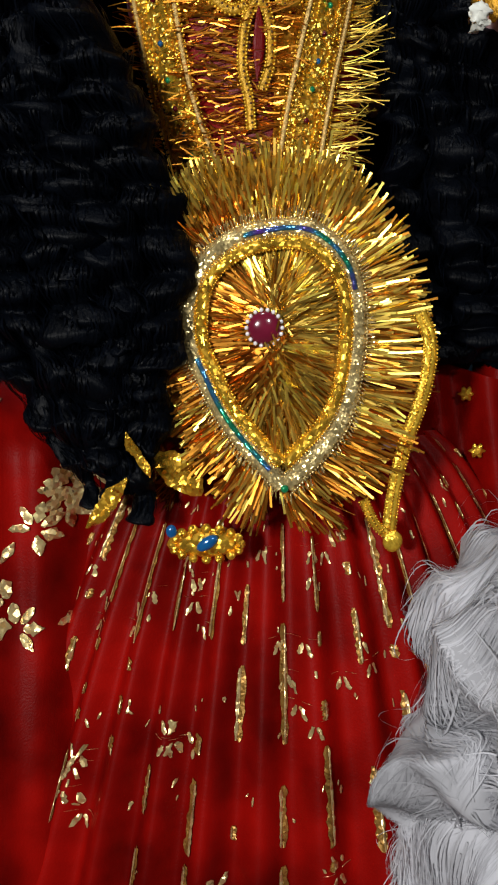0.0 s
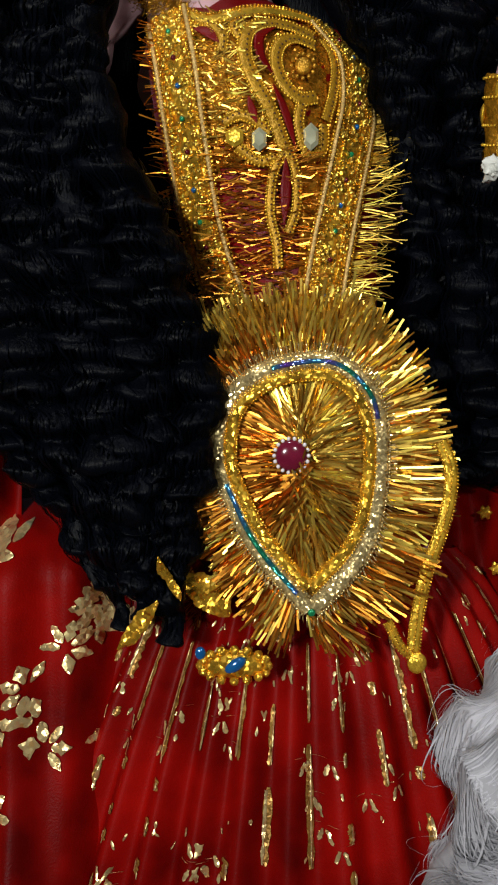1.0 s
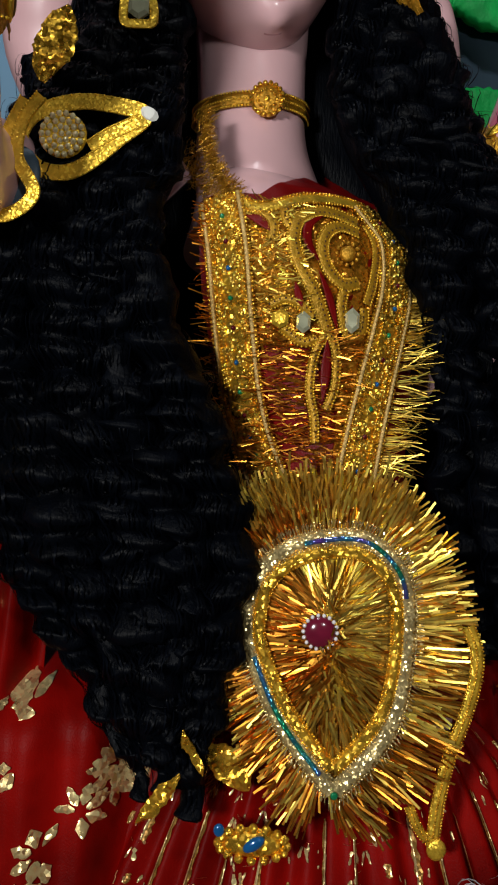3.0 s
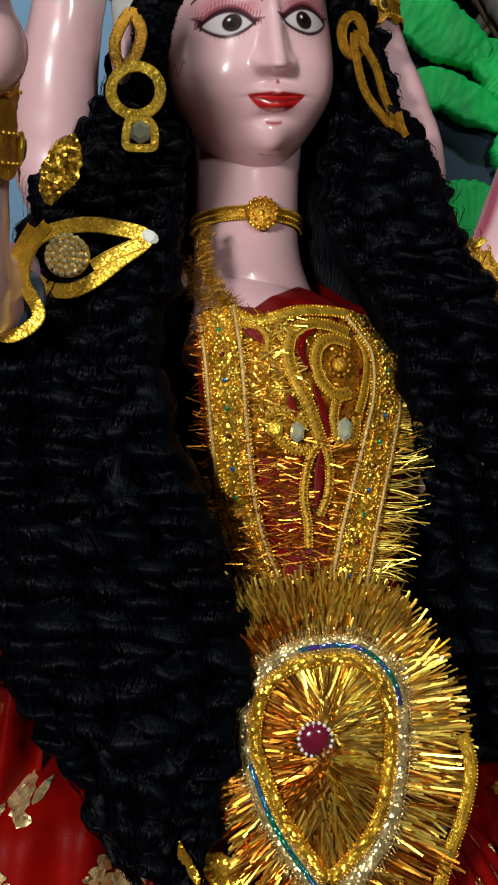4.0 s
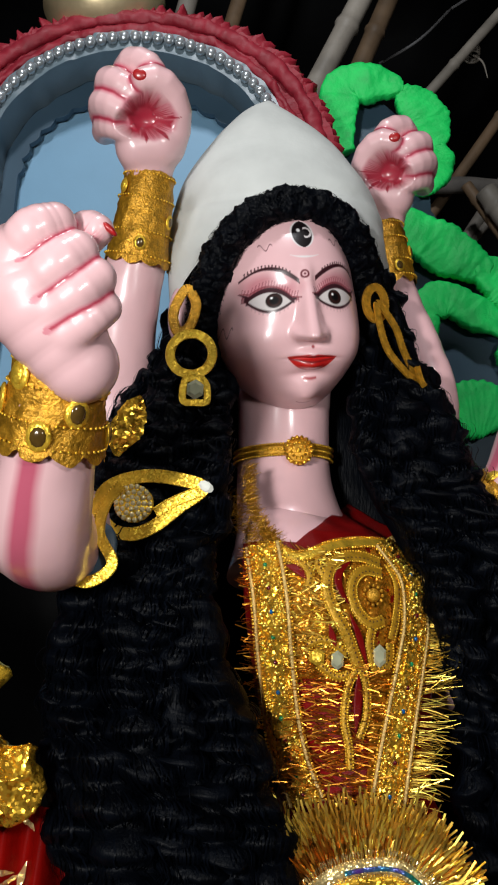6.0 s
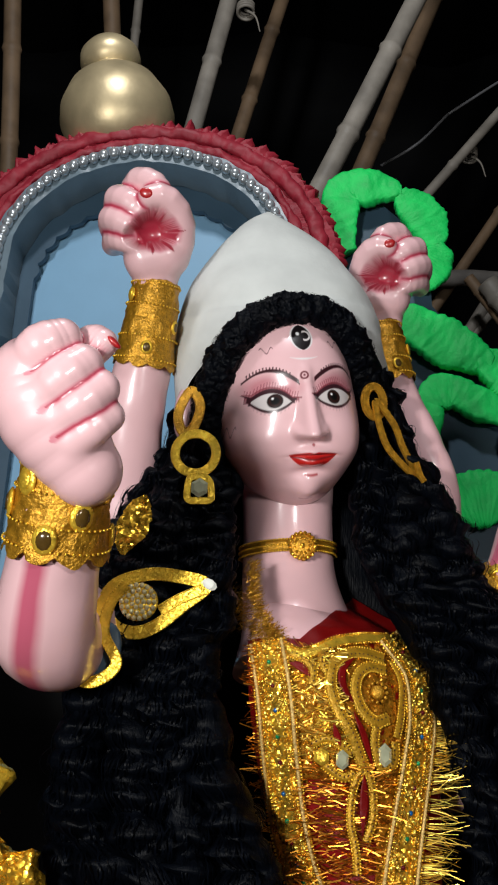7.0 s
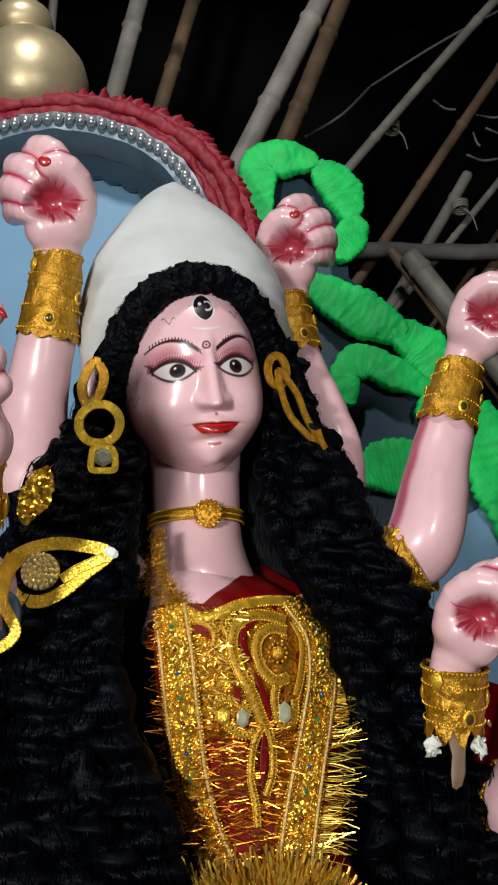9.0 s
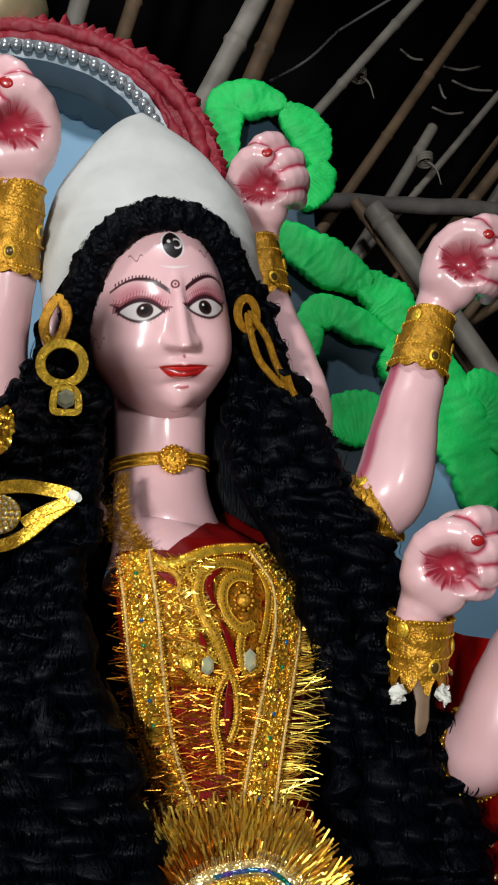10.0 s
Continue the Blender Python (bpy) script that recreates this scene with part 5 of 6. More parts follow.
LBL = "gold lace cuff with beads and oval stones on a raised wrist"
bracelet((-0.271, 0.824, 2.138), (-0.284, 0.855, 2.030), 0.031, 0.041, "bracelet", LBL)
bracelet((0.054, 0.998, 2.166), (0.070, 1.0, 2.075), 0.0275, 0.034, "bracelet", LBL)
bracelet((-0.288, 0.548, 1.802), (-0.298, 0.575, 1.730), 0.041, 0.048, "bracelet", "wide gold lace cuff with large round stones on the front wrist", 0.01, 4, "bracelets", 0.1, 1.45)
bracelet((0.290, 0.90, 2.020), (0.266, 0.90, 1.932), 0.031, 0.041, "bracelet", LBL)
bracelet((0.226, 0.775, 1.606), (0.226, 0.79, 1.545), 0.036, 0.032, "bracelet", "gold lace cuff with pointed ends on the lower wrist", 0.02)
bracelet((0.222, 0.906, 1.752), (0.182, 0.928, 1.732), 0.051, 0.052, "armlet", "gold lace armlet on the upper arm beside the hair", 0.004, 0, "armlets")
bracelet((0.312, 0.85, 1.445), (0.29, 0.90, 1.44), 0.05, 0.05, "armlet", "gold lace armlet on the lower arm", 0.004, 0, "armlets")

# choker
ck = empty("choker", "gold lace choker with a round medallion at the throat", "necklace")
q = np.linspace(0, 2 * np.pi, 90, endpoint=False)
v = []
for dz, dr in ((-0.008, 0.0015), (-0.008, 0.003), (-0.003, 0.0038), (0.003, 0.0038), (0.008, 0.003), (0.008, 0.0015)):
    v.append(np.column_stack([-0.080 + (0.0628 + dr) * np.cos(q), 0.956 + (0.0628 + dr) * np.sin(q), 1.799 + dz + 0.005 * np.cos(q)]))
part("band", (np.vstack(v), grid_faces(6, 90, True)), DARKLACE, ck)
for dz in (-0.0075, 0.0, 0.0075):
    tagged(part("bead_string", join(*[ball((-0.080 + 0.067 * math.cos(k), 0.956 + 0.067 * math.sin(k), 1.799 + dz + 0.005 * math.cos(k)), 0.0015, 5, 6) for k in np.linspace(math.pi, 2 * math.pi, 60)]), LACE, ck), kind="stuff")
mc = np.array([-0.062, 0.887, 1.797])
md = part("medallion", ball(mc, (0.0185, 0.005, 0.0185), 10, 26), DARKLACE, ck)
for rad, cnt, br in ((0.017, 18, 0.0028), (0.010, 11, 0.0024), (0.0, 1, 0.004)):
    tagged(part("bead_ring", join(*[ball(mc + (rad * math.cos(k), -0.004, rad * math.sin(k)), br, 6, 8) for k in np.linspace(0, 2 * math.pi, cnt, endpoint=False)]), SEQUIN, md), kind="stuff")


def flat_loop(c, path, width, mat, name, parent, turn=None, thick=0.003, closed=True, beads=True):
    """A band of lace following a loop in its own plane (x, z)."""
    p = np.asarray(path, float)
    p = spline(np.vstack([p, p, p, p[:1]]), 268)[89:179] if closed else spline(p, 90)
    t = np.gradient(p, axis=0)
    t /= np.linalg.norm(t, axis=1)[:, None]
    s = np.column_stack([-t[:, 1], t[:, 0]])
    R = np.eye(3) if turn is None else turn
    v = np.stack([np.column_stack([(p + s * width * k)[:, 0], np.full(90, y), (p + s * width * k)[:, 1]]) for k, y in ((-0.5, 0), (-0.46, -thick), (0, -thick * 1.05), (0.46, -thick), (0.5, 0))], 1).reshape(-1, 3)
    ob = part(name, (np.asarray(c) + v @ R.T, grid_faces(90, 5)), mat, parent, "", False)
    if beads:
        bd = []
        for k in (-0.42, 0.42):
            e = p + s * width * k
            for i in range(0, 90, 2):
                bd.append(ball(np.asarray(c) + R @ np.array([e[i, 0], -thick * 1.2, e[i, 1]]), width * 0.075, 5, 6))
        tagged(part("bead_edging", join(*bd), mat, ob), kind="stuff")
    return ob


def ring(r, n=14, sq=1.0):
    return [(r * math.cos(k), r * sq * math.sin(k)) for k in np.linspace(0, 2 * math.pi, n, endpoint=False)]


er = empty("earring", "gold lace earring, a ring above a square drop", "earring", "earrings")
flat_loop((-0.200, 0.808, 1.894), ring(0.0258, 9), 0.012, LACE, "ring", er, None, 0.0012)
flat_loop((-0.212, 0.815, 1.950), [(0, 0.03), (0.013, 0.01), (0.006, -0.02), (-0.008, -0.025), (-0.014, 0.0)], 0.013, DARKLACE, "stud", er, None, 0.0012)
drop = flat_loop((-0.192, 0.806, 1.849), [(-0.013, 0.011), (-0.006, 0.014), (0.006, 0.014), (0.013, 0.006), (0.015, -0.008), (0.013, -0.015), (0, -0.016), (-0.013, -0.015), (-0.015, -0.004)], 0.009, LACE, "drop", er, None, 0.0015)
part("stone", hexagon_gem((-0.192, 0.805, 1.849), 0.0115, 0.0125, 0.004), MIRROR, drop, "olive faceted stone", False)
er = empty("earring", "gold lace earring, a long open leaf seen edge on", "earring", "earrings")
TT = rotation(0, 0, 25)
flat_loop((0.0486, 0.845, 1.935), [(-0.025, 0.045), (0.002, 0.02), (0.016, -0.01), (0.036, -0.045), (0.01, -0.03), (-0.012, -0.005)], 0.009, DARKLACE, "leaf", er, TT)
flat_loop((0.025, 0.842, 1.983), ring(0.014, 12, 1.5), 0.011, DARKLACE, "stud", er, TT)
flat_loop((0.0787, 0.845, 1.891), [(0.0, 0.012), (0.006, -0.004), (0.012, -0.012)], 0.007, DARKLACE, "tail", er, TT, closed=False)

# pointed ornament on the front arm
ao = empty("arm_ornament", "pointed gold lace leaf with a rhinestone disc on the front arm", "ornament")
OT = rotation(0, 0, -4)
OC = np.array([-0.232, 0.742, 1.703])
flat_loop(OC, [(0.062, 0.018), (0.03, 0.027), (-0.005, 0.028), (-0.04, 0.016), (-0.052, -0.006), (-0.038, -0.03), (-0.012, -0.036), (0.012, -0.026), (0.038, -0.004)], 0.015, LACE, "leaf_frame", ao, OT, 0.0012)
flat_loop(OC, [(0.055, 0.012), (0.03, 0.0), (0.012, -0.012)], 0.013, LACE, "inner_bar", ao, OT, 0.0012, closed=False)
part("tip", ball(OC + OT @ np.array([0.066, -0.002, 0.019]), (0.009, 0.003, 0.006), 6, 6, rotation(0, 30, 0)), WHITECARD, ao, "pale folded tip", False)
disc = part("rhinestone_disc", ball(OC + OT @ np.array([-0.012, -0.003, -0.003]), (0.022, 0.005, 0.021), 10, 26), LACE, ao)
bd = []
for rad, cnt in ((0.0185, 18), (0.0125, 12), (0.0065, 7), (0.0, 1)):
    for k in np.linspace(0, 2 * math.pi, cnt, endpoint=False):
        bd.append(ball(OC + OT @ np.array([-0.012 + rad * math.cos(k), -0.007, -0.003 + rad * math.sin(k)]), 0.0031, 5, 7))
tagged(part("rhinestone", join(*bd), RHINE, disc, "clear rhinestones"), kind="stuff")
flat_loop((-0.262, 0.675, 1.66), [(0.015, 0.05), (0.0, 0.03), (-0.004, 0.0), (0.012, -0.03), (-0.01, -0.048), (-0.035, -0.045)], 0.012, LACE, "side_loop", ao, rotation(0, 0, -10), 0.0012, closed=False)
flat_loop((-0.258, 0.68, 1.66), [(-0.005, 0.05), (-0.02, 0.02), (-0.03, -0.02), (-0.042, -0.042)], 0.011, LACE, "side_loop", ao, rotation(0, 0, -10), 0.0012, closed=False)
part("panel", ball((-0.272, 0.69, 1.642), (0.022, 0.004, 0.032), 10, 18, rotation(0, 15, 0)), SLATE, ao, "dark violet cloth inside the lace")
lo = leaf_plate((-0.262, 0.765, 1.792), 0.072, 0.038, 18, "gold_leaf_piece", SEQUIN, "crumpled gold foil leaf caught in the hair")

# small white petals by the lower wrist
for c in ((0.190, 0.750, 1.519), (0.247, 0.765, 1.520)):
    v, f = ball(c, (0.008, 0.006, 0.011), 16, 22)
    tagged(part("white_flower", (wobble(wobble(v, 110, 0.007, 2), 260, 0.004, 5), f), WHITECARD), "small cream white paper flower by the wrist", "flower", "paper flowers")
v, f = tube([(0.223, 0.765, 1.535), (0.223, 0.762, 1.512), (0.220, 0.762, 1.492), (0.219, 0.762, 1.477)], [0.009, 0.009, 0.008, 0.0075], 12, 0.25)
tagged(part("ribbon_end", (wobble(v, 90, 0.007, 2), f), BAMBOO_BROWN), "pale ribbon end hanging from the lower cuff", "ribbon")
U, T = np.meshgrid(np.linspace(0, 1, 40), np.linspace(0, 1, 50), indexing="ij")
u, t = U.ravel(), T.ravel()
v = np.stack([0.23 + 0.3 * u, 0.90 + 0.02 * np.sin(u * 24 + t * 3) - 0.05 * t, 1.60 - 0.42 * t - 0.05 * u], -1)
sd = empty("arm_drape", "dark red cloth with gold flecks behind the lower arm", "cloth")
part("cloth", (v, grid_faces(40, 50)), REDNET, sd)
for _ in range(60):
    k = gs.integers(0, len(v))
    if gs.random() < 0.6:
        part("gold_fleck", ball(v[k] + (0, -0.004, 0), (0.005, 0.0015, 0.003), 5, 7, rotation(0, gs.uniform(0, 180), 0)), PRINT, sd)

# ---- arch behind ----
AC = np.array([-0.425, 1.5, 2.53])


def arch_ring(a0, b0, a1, b1, y0, y1, fn0=None, fn1=None, n=360, leg=0.8):
    """A round arch with straight legs: an upright slab between two outlines."""
    q = np.linspace(-0.0, np.pi, n)
    def line(a, b, fn):
        k = 1 + (fn(q) if fn else 0)
        x, z = a * k * np.cos(q), b * k * np.sin(q)
        m = 30
        d = np.linspace(leg, 0, m, endpoint=False)
        return np.column_stack([np.concatenate([np.full(m, a), x, np.full(m, -a)]), np.concatenate([-d, z, -d[::-1]])])
    i, o = line(a0, b0, fn0), line(a1, b1, fn1)
    m = len(i)
    v = np.stack([np.column_stack([s[:, 0] + AC[0], np.full(m, y), s[:, 1] + AC[2]]) for s, y in ((i, y1), (i, y0), (o, y0), (o, y1))], 1).reshape(-1, 3)
    return v, grid_faces(m, 4) + [(k * 4 + 3, k * 4, (k + 1) * 4, (k + 1) * 4 + 3) for k in range(m - 1)]


arch = empty("arched_backdrop", "round blue arch with silver beads and a crimson saw-tooth rim", "arch")
part("blue_board", (lambda p: (p, [list(range(len(p)))]))(np.array([(AC[0] + 0.36 * math.cos(k), 1.585, AC[2] + 0.31 * math.sin(k)) for k in np.linspace(0, math.pi, 60)] + [(AC[0] - 0.36, 1.585, 1.72), (AC[0] + 0.36, 1.585, 1.72)])), SKYBLUE, arch, "sky blue painted board", False)
part("scalloped_ring", arch_ring(0.270, 0.214, 0.35, 0.31, 1.556, 1.572, lambda q: -0.035 * np.abs(np.sin(q * 17))), SLATE, arch, "slate blue ring with a scalloped edge", False)
v, f = arch_ring(0.303, 0.262, 0.348, 0.308, 1.462, 1.555)
part("grey_ring", (wobble(v, 25, 0.006, 4), f), GREYBLUE, arch, "grey blue moulded ring", False)
v, f = arch_ring(0.342, 0.302, 0.437, 0.368, 1.472, 1.53)
part("crimson_rim", (wobble(wobble(v, 22, 0.010, 2), 80, 0.004, 5), f), CRIMSON, arch, "wide crimson foam rim", False)
q = np.linspace(0, math.pi, 260)
for a, b, r in ((0.362, 0.318, 0.011), (0.405, 0.347, 0.017)):
    v, f = tube(np.column_stack([AC[0] + a * np.cos(q), np.full(260, 1.470), AC[2] + b * np.sin(q)]), r, 12, 0.7)
    part("rim_fold", (wobble(wobble(v, 30, 0.007, 2), 90, 0.003, 5), f), CRIMSON, arch)
tooth = None
for i, k in enumerate(np.linspace(0.0, math.pi, 64)):
    if tooth is None:
        v, f = ball((0, 0, 0), (0.018, 0.024, 0.026), 9, 12)
        v[:, 0] *= np.clip(1.0 - v[:, 2] / 0.04, 0.25, 1.4)
        v[:, 0] += np.clip(v[:, 2], 0, 1) * 0.35
        o = tooth = part("rim_tooth", (wobble(v, 60, 0.012, 3), f), CRIMSON, arch)
    else:
        o = new("rim_tooth", tooth.data)
        o.parent = arch
    o.location = (AC[0] + 0.434 * math.cos(k), 1.49, AC[2] + 0.366 * math.sin(k))
    o.rotation_euler = (gs.normal(0, 0.25), math.pi / 2 - k + gs.normal(0, 0.25), gs.normal(0, 0.25))
    sc = gs.uniform(0.5, 1.0)
    o.scale = (sc, sc, sc)
bead = None
for k in np.linspace(0.0, math.pi, 42):
    o = part("silver_bead", ball((0, 0, 0), (0.0125, 0.0125, 0.0145), 10, 14), SILVER, arch) if bead is None else new("silver_bead", bead.data)
    bead = bead or o
    o.parent = arch
    o.location = (AC[0] + 0.327 * math.cos(k), 1.456, AC[2] + 0.287 * math.sin(k))
for sx in (-1, 1):
    for k in range(1, 16):
        o = new("silver_bead", bead.data)
        o.parent = arch
        o.location = (AC[0] + sx * 0.327, 1.456, AC[2] - 0.026 * k)


def leant(profile, c):
    """A turned shape that leans over to one side."""
    v, f = lathe(profile, (0, 0, 0))
    return np.asarray(c) + v @ rotation(0, -11, 0).T, f


pot = empty("brass_pot", "matt gold painted pot standing on the arch", "pot")
part("body", leant([(0.001, -0.10), (0.08, -0.10), (0.125, -0.05), (0.142, 0.01), (0.138, 0.05), (0.115, 0.10), (0.075, 0.135), (0.056, 0.15), (0.055, 0.165)], (-0.533, 1.55, 2.955)), BRASS, pot)
part("rim", leant([(0.055, 0.16), (0.068, 0.17), (0.077, 0.19), (0.075, 0.215), (0.06, 0.235), (0.03, 0.245), (0.001, 0.247)], (-0.533, 1.55, 2.955)), BRASS, pot)

# ---- green foam leaves ----
def foam_leaf(path, half, seed, name="foam_leaf"):
    p = spline(path, 110)
    t = np.gradient(p, axis=0)
    t /= np.linalg.norm(t, axis=1)[:, None]
    s = np.column_stack([-t[:, 1], t[:, 0]])
    q = np.linspace(0, 1, 110)
    w = 1.18 * half * np.clip(np.sin(np.pi * np.clip(q, 0.03, 0.985)) ** 0.38, 0.2, 1) * (1 + 0.07 * np.abs(np.sin(q * 44)) + 0.04 * np.sin(q * 19 + seed))
    m = 22
    a = np.linspace(0, 2 * np.pi, m, endpoint=False)
    v = []
    for i in range(110):
        vein = 0.0005 * np.sin(q[i] * 90 + 7.0 * np.abs(np.cos(a))) - 0.0015 * np.exp(-(np.cos(a) / 0.16) ** 2)
        d = 0.018 * np.sign(np.sin(a)) * np.abs(np.sin(a)) ** 0.35 - vein * (np.sin(a) < 0)
        c = p[i] + np.outer(np.cos(a) * w[i], s[i])
        v.append(np.column_stack([c[:, 0], 1.65 + d, c[:, 1]]))
    v = wobble(wobble(np.vstack(v), 16, 0.008, seed), 60, 0.0035, seed + 3)
    leaf = empty(name, "bright green painted foam leaf with a frilled edge", "leaf", "foam leaves")
    part("blade", (v, grid_faces(110, m, True) + [list(range(m))[::-1], list(range(109 * m, 110 * m))]), GREEN, leaf)
    return leaf


for i, (path, half) in enumerate((([(0.051, 2.675), (0.022, 2.77), (0.041, 2.847), (0.114, 2.860), (0.178, 2.847)], 0.041), ([(0.174, 2.843), (0.233, 2.781), (0.266, 2.692)], 0.041), ([(0.266, 2.70), (0.256, 2.638), (0.222, 2.580)], 0.034),
                                  ([(0.13, 2.525), (0.235, 2.467), (0.309, 2.421), (0.384, 2.385)], 0.048), ([(0.360, 2.408), (0.431, 2.349), (0.487, 2.270)], 0.045),
                                  ([(0.25, 2.205), (0.239, 2.282), (0.289, 2.313), (0.362, 2.282), (0.452, 2.238)], 0.036), ([(0.449, 2.26), (0.444, 2.203), (0.428, 2.158)], 0.034), ([(0.268, 2.03), (0.347, 2.064), (0.434, 2.056)], 0.054),
                                  ([(0.548, 2.215), (0.573, 2.1), (0.609, 1.994), (0.645, 1.84)], 0.062), ([(0.58, 2.145), (0.681, 2.105), (0.712, 1.98)], 0.058))):
    foam_leaf(path, half, i + 1)
bb = np.array([(0.0, 2.6), (0.02, 2.82), (0.12, 2.86), (0.25, 2.74), (0.26, 2.56), (0.42, 2.36), (0.60, 2.22), (0.80, 2.0), (0.82, 1.1), (-0.1, 1.1), (-0.05, 2.2)])
v = np.vstack([np.column_stack([bb[:, 0], np.full(len(bb), y), bb[:, 1]]) for y in (1.70, 1.73)])
m = len(bb)
tagged(part("backing_board", (v, [list(range(m)), list(range(m, 2 * m))[::-1]] + [(k, (k + 1) % m, (k + 1) % m + m, k + m) for k in range(m)]), SLATE, None, "", False), "slate blue painted board behind the green leaves", "board")
bl = np.array([(0.36, 1.62), (0.42, 1.9), (0.56, 1.98), (0.74, 1.9), (0.78, 1.3), (0.3, 1.3)])
v = np.vstack([np.column_stack([bl[:, 0], np.full(len(bl), y), bl[:, 1]]) for y in (1.672, 1.695)])
m = len(bl)
tagged(part("blue_panel", (v, [list(range(m)), list(range(m, 2 * m))[::-1]] + [(k, (k + 1) % m, (k + 1) % m + m, k + m) for k in range(m)]), SKYBLUE, None, "", False), "sky blue painted panel low behind the leaves", "board")

# ---- bamboo roof ----
def bamboo(a, b, r, mat=BAMBOO, label="grey weathered bamboo rafter", ext0=0.6, ext1=1.0):
    a, b = np.asarray(a, float), np.asarray(b, float)
    d = (b - a) / np.linalg.norm(b - a)
    a, b = a - d * ext0, b + d * ext1
    L = np.linalg.norm(b - a)
    n = int(L / 0.012)
    s = np.linspace(0, L, n)
    node = np.exp(-(((s + 0.11) % 0.36 - 0.18) / 0.009) ** 2)
    th = part("bamboo_pole", tube(a + np.outer(s, d) + np.outer(0.012 * np.sin(s * 2.1), (1, 0, 0)), r * (1 + 0.2 * node - 0.05 * s / L), 14), mat)
    return tagged(th, label, "bamboo pole", "roof poles")


BR = "brown bamboo rafter under the dark roof"
bamboo((-0.87, 2.6, 4.18), (-0.875, 2.4, 4.55), 0.036, BAMBOO_BROWN, BR, 1.2)
bamboo((-0.825, 2.8, 4.30), (-0.788, 2.7, 4.79), 0.020, BAMBOO, ext0=1.4)
bamboo((-0.482, 2.4, 3.594), (-0.326, 2.35, 4.33), 0.034, BAMBOO, ext0=1.2)
bamboo((-0.35, 2.8, 3.86), (-0.119, 2.75, 4.75), 0.032, BAMBOO_BROWN, BR, 1.3)
bamboo((-0.029, 2.2, 3.211), (0.381, 2.15, 4.12), 0.036, BAMBOO, ext0=0.9, ext1=2.0)
bamboo((0.12, 2.6, 3.50), (0.50, 2.55, 4.50), 0.036, BAMBOO_BROWN, BR, 0.9)
bamboo((0.422, 2.8, 3.593), (0.853, 2.75, 4.12), 0.021, BAMBOO, ext0=1.3)
bamboo((0.511, 3.0, 3.237), (1.264, 2.95, 4.39), 0.024, BAMBOO_BROWN, BR, 1.0)
bamboo((0.802, 3.0, 3.399), (0.995, 3.0, 3.736), 0.026, BAMBOO, ext0=0.9, ext1=0.0)
bamboo((0.629, 3.0, 3.067), (1.30, 2.95, 3.9), 0.016, BAMBOO, ext0=0.7)
bamboo((0.817, 3.0, 2.953), (1.284, 2.95, 3.56), 0.026, BAMBOO_BROWN, BR, 0.6)
bamboo((1.05, 3.0, 2.80), (1.5, 2.95, 3.40), 0.022, BAMBOO_BROWN, BR, 0.6)
bamboo((1.249, 3.2, 3.393), (1.359, 3.2, 3.567), 0.026, BAMBOO, ext0=0.8, ext1=2.2)
bamboo((0.744, 3.3, 2.966), (1.395, 3.25, 3.857), 0.014, BAMBOO_BROWN, BR, 0.6, 1.6)
bamboo((1.136, 3.1, 2.873), (1.294, 3.05, 2.971), 0.022, BAMBOO_BROWN, BR, 0.9, 2.4)
bamboo((0.621, 2.75, 3.177), (0.777, 2.75, 2.935), 0.022, BAMBOO_BROWN, "brown bamboo brace below the roof beam", 0.05, 2.2)
for a, b in (((1.158, 3.3, 4.273), (1.344, 3.3, 4.289)), ((1.098, 3.3, 4.046), (1.25, 3.3, 4.028)), ((1.138, 3.3, 4.172), (1.169, 3.3, 4.097)), ((0.95, 3.3, 4.35), (1.06, 3.3, 4.30)), ((1.2, 3.3, 4.2), (1.4, 3.3, 4.16))):
    tagged(part("straw_stalk", tube(spline([a, (np.array(a) + b) / 2 + (0, 0, -0.02), b], 10), 0.006, 6), BAMBOO), "loose straw stalk hanging from the roof", "straw", "straw stalks")
bamboo((-1.209, 2.4, 4.02), (-1.208, 2.3, 4.34), 0.034, BAMBOO_BROWN, BR, 1.2, 2.0)
bamboo((0.664, 2.7, 3.153), (1.048, 2.65, 2.531), 0.042, BAMBOO, "thick grey bamboo strut", 0.02, 2.95)
v, f = tube(spline([(-0.6, 2.9, 3.30), (0.5, 2.9, 3.298), (1.2, 2.9, 3.306), (2.2, 2.9, 3.31)], 60), 0.036, 8, 0.8)
tagged(part("roof_beam", (wobble(v, 6, 0.01, 1), f), WOOD), "grey wooden roof beam across the rafters", "beam")
for c in ((0.64, 2.86, 3.86), (0.92, 2.88, 3.50), (-0.30, 2.34, 4.1)):
    kn = [tube(np.array(c) + np.column_stack([0.03 * np.cos(q), 0.03 * np.sin(q), np.linspace(-0.01, 0.01, 24) + dz]), 0.006, 6) for dz in (-0.012, 0.0, 0.012) for q in [np.linspace(0, 6.3, 24)]]
    kn.append(tube(spline([c, np.array(c) + (0.04, -0.02, -0.05), np.array(c) + (0.06, -0.02, -0.12)], 12), np.linspace(0.006, 0.002, 12), 6))
    tagged(part("rope_knot", join(*kn), BAMBOO), "jute rope knot tied round a rafter", "rope", "rope knots")
for pts in ([(0.271, 2.88, 3.813), (0.43, 2.88, 3.93), (0.56, 2.88, 4.082)], [(0.56, 2.88, 4.082), (0.89, 2.88, 4.332), (1.3, 2.88, 4.6)]):
    tagged(part("wire", tube(spline(pts, 24), 0.006, 6), WIRE), "thin grey wire strung under the roof", "wire", "roof wires")

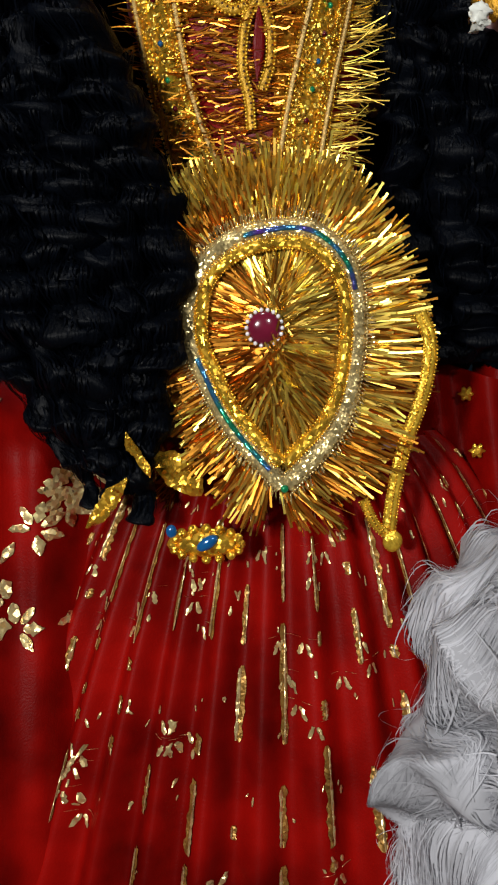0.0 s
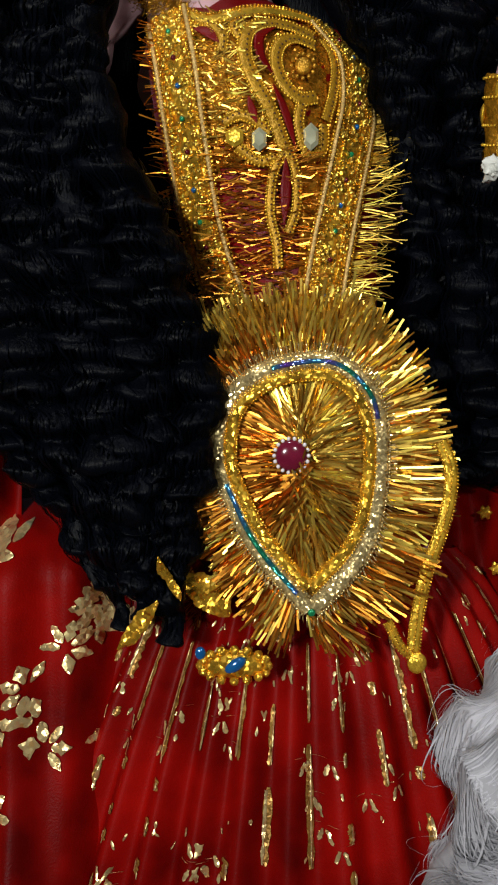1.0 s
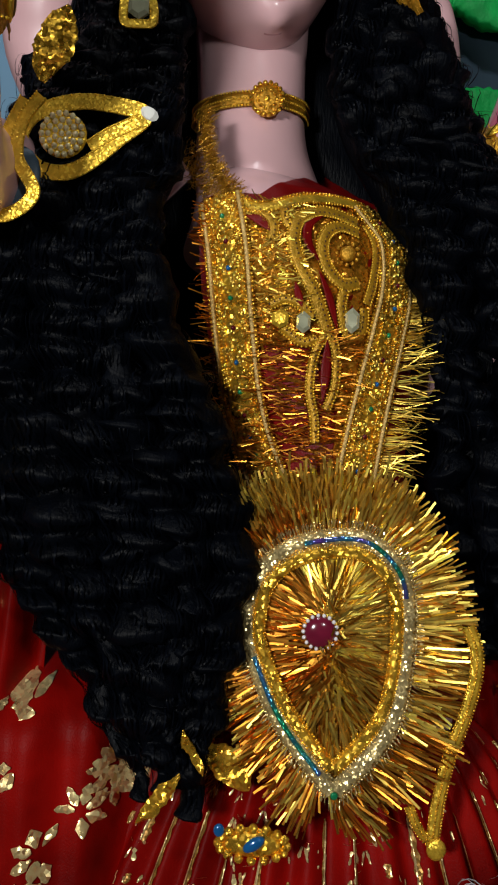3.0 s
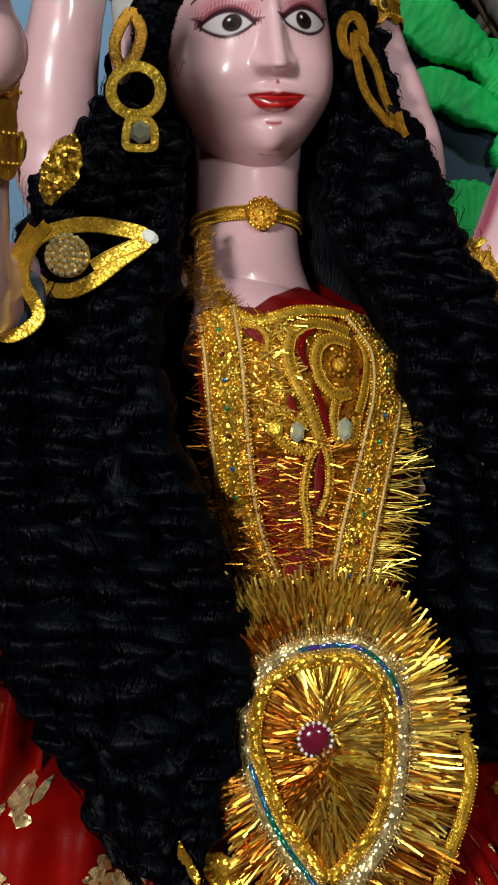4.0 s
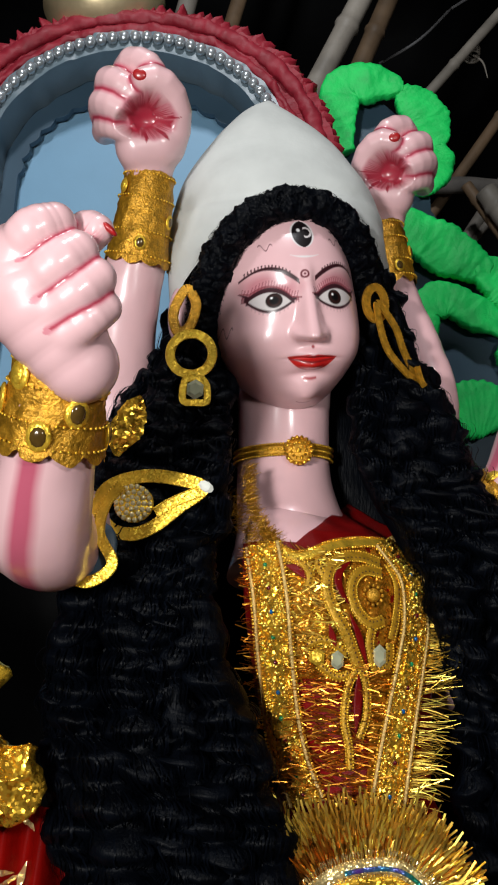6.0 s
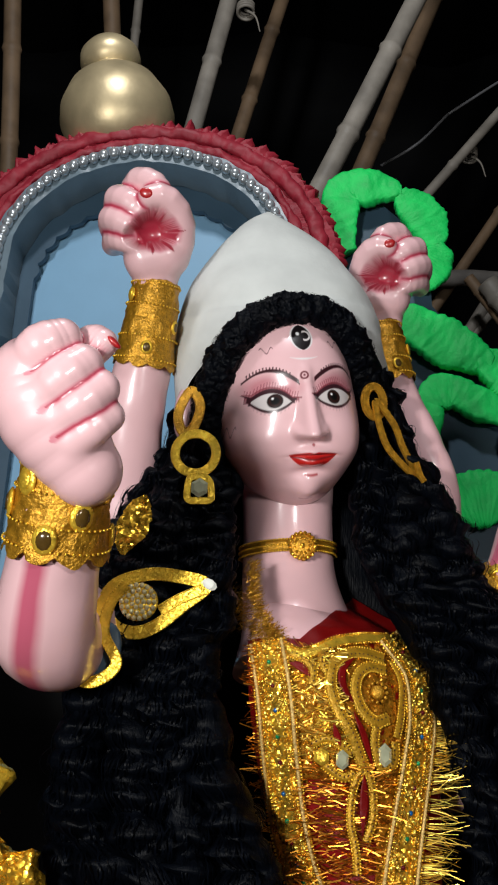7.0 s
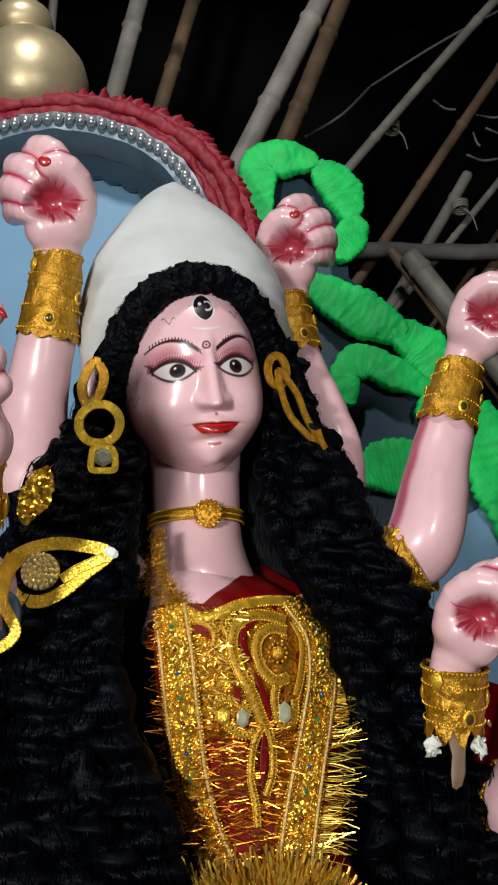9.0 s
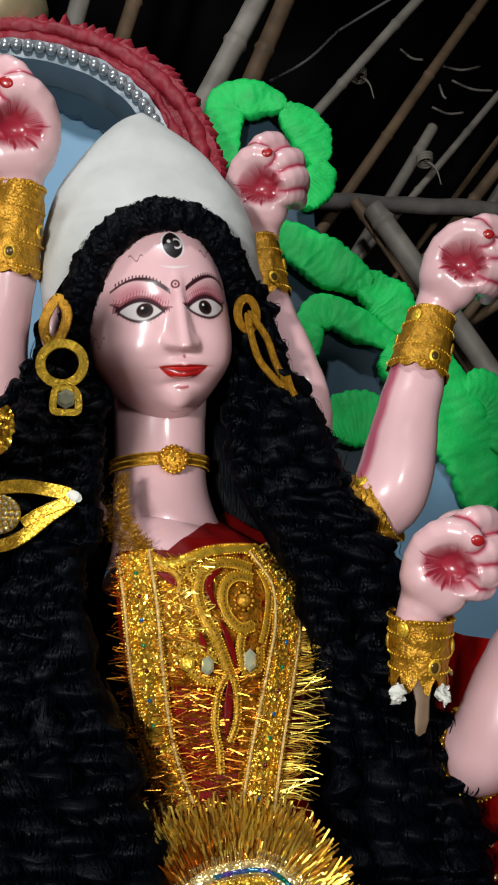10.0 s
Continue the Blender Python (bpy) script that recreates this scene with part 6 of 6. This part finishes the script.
# ---- hall ----
def sheet(corner, u, w, n, m, amount, seed):
    U, T = np.meshgrid(np.linspace(0, 1, n), np.linspace(0, 1, m), indexing="ij")
    v = np.asarray(corner) + np.outer(U.ravel(), u) + np.outer(T.ravel(), w)
    return wobble(v, 1.6, amount, seed), grid_faces(n, m)


tagged(part("ground", sheet((-4, -4, 0), (8, 0, 0), (0, 8.2, 0), 40, 40, 0.0, 1), EARTH), "packed earth floor of the workshop", "ground", kind="structure")
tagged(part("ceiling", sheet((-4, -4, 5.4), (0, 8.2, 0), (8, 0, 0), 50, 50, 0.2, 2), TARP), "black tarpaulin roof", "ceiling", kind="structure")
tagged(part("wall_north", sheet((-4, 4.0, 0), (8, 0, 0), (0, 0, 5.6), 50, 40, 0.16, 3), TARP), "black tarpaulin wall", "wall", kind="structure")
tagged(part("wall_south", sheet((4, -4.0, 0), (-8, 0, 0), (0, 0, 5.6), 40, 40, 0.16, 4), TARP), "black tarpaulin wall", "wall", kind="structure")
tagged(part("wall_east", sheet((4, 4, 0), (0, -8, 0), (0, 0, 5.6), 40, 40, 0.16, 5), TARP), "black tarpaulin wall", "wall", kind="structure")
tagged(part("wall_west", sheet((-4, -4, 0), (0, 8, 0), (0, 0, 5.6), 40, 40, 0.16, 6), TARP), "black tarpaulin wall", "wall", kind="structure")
# plinth under the statue
v, f = tube([(0.05, 0.95, 0.0), (0.05, 0.95, 0.02), (0.05, 0.95, 0.28), (0.05, 0.95, 0.30)], [0.62, 0.64, 0.64, 0.62], 4, 0.75, (0.7, 0.7, 0))
tagged(part("plinth", (v, f), WOOD, None, "", False), "low grey wooden plinth under the statue", "plinth")
# posts that carry the boards and the roof
for a, b, r in (((-0.80, 1.62, 0.0), (-0.80, 1.62, 2.7), 0.03), ((-0.08, 1.62, 0.0), (-0.08, 1.62, 2.7), 0.03), ((0.45, 1.78, 0.0), (0.45, 1.78, 2.3), 0.03), ((0.1, 1.78, 0.0), (0.1, 1.78, 2.8), 0.03)):
    bamboo(a, b, r, BAMBOO_BROWN, "brown bamboo post behind the painted boards", 0.0, 0.0)
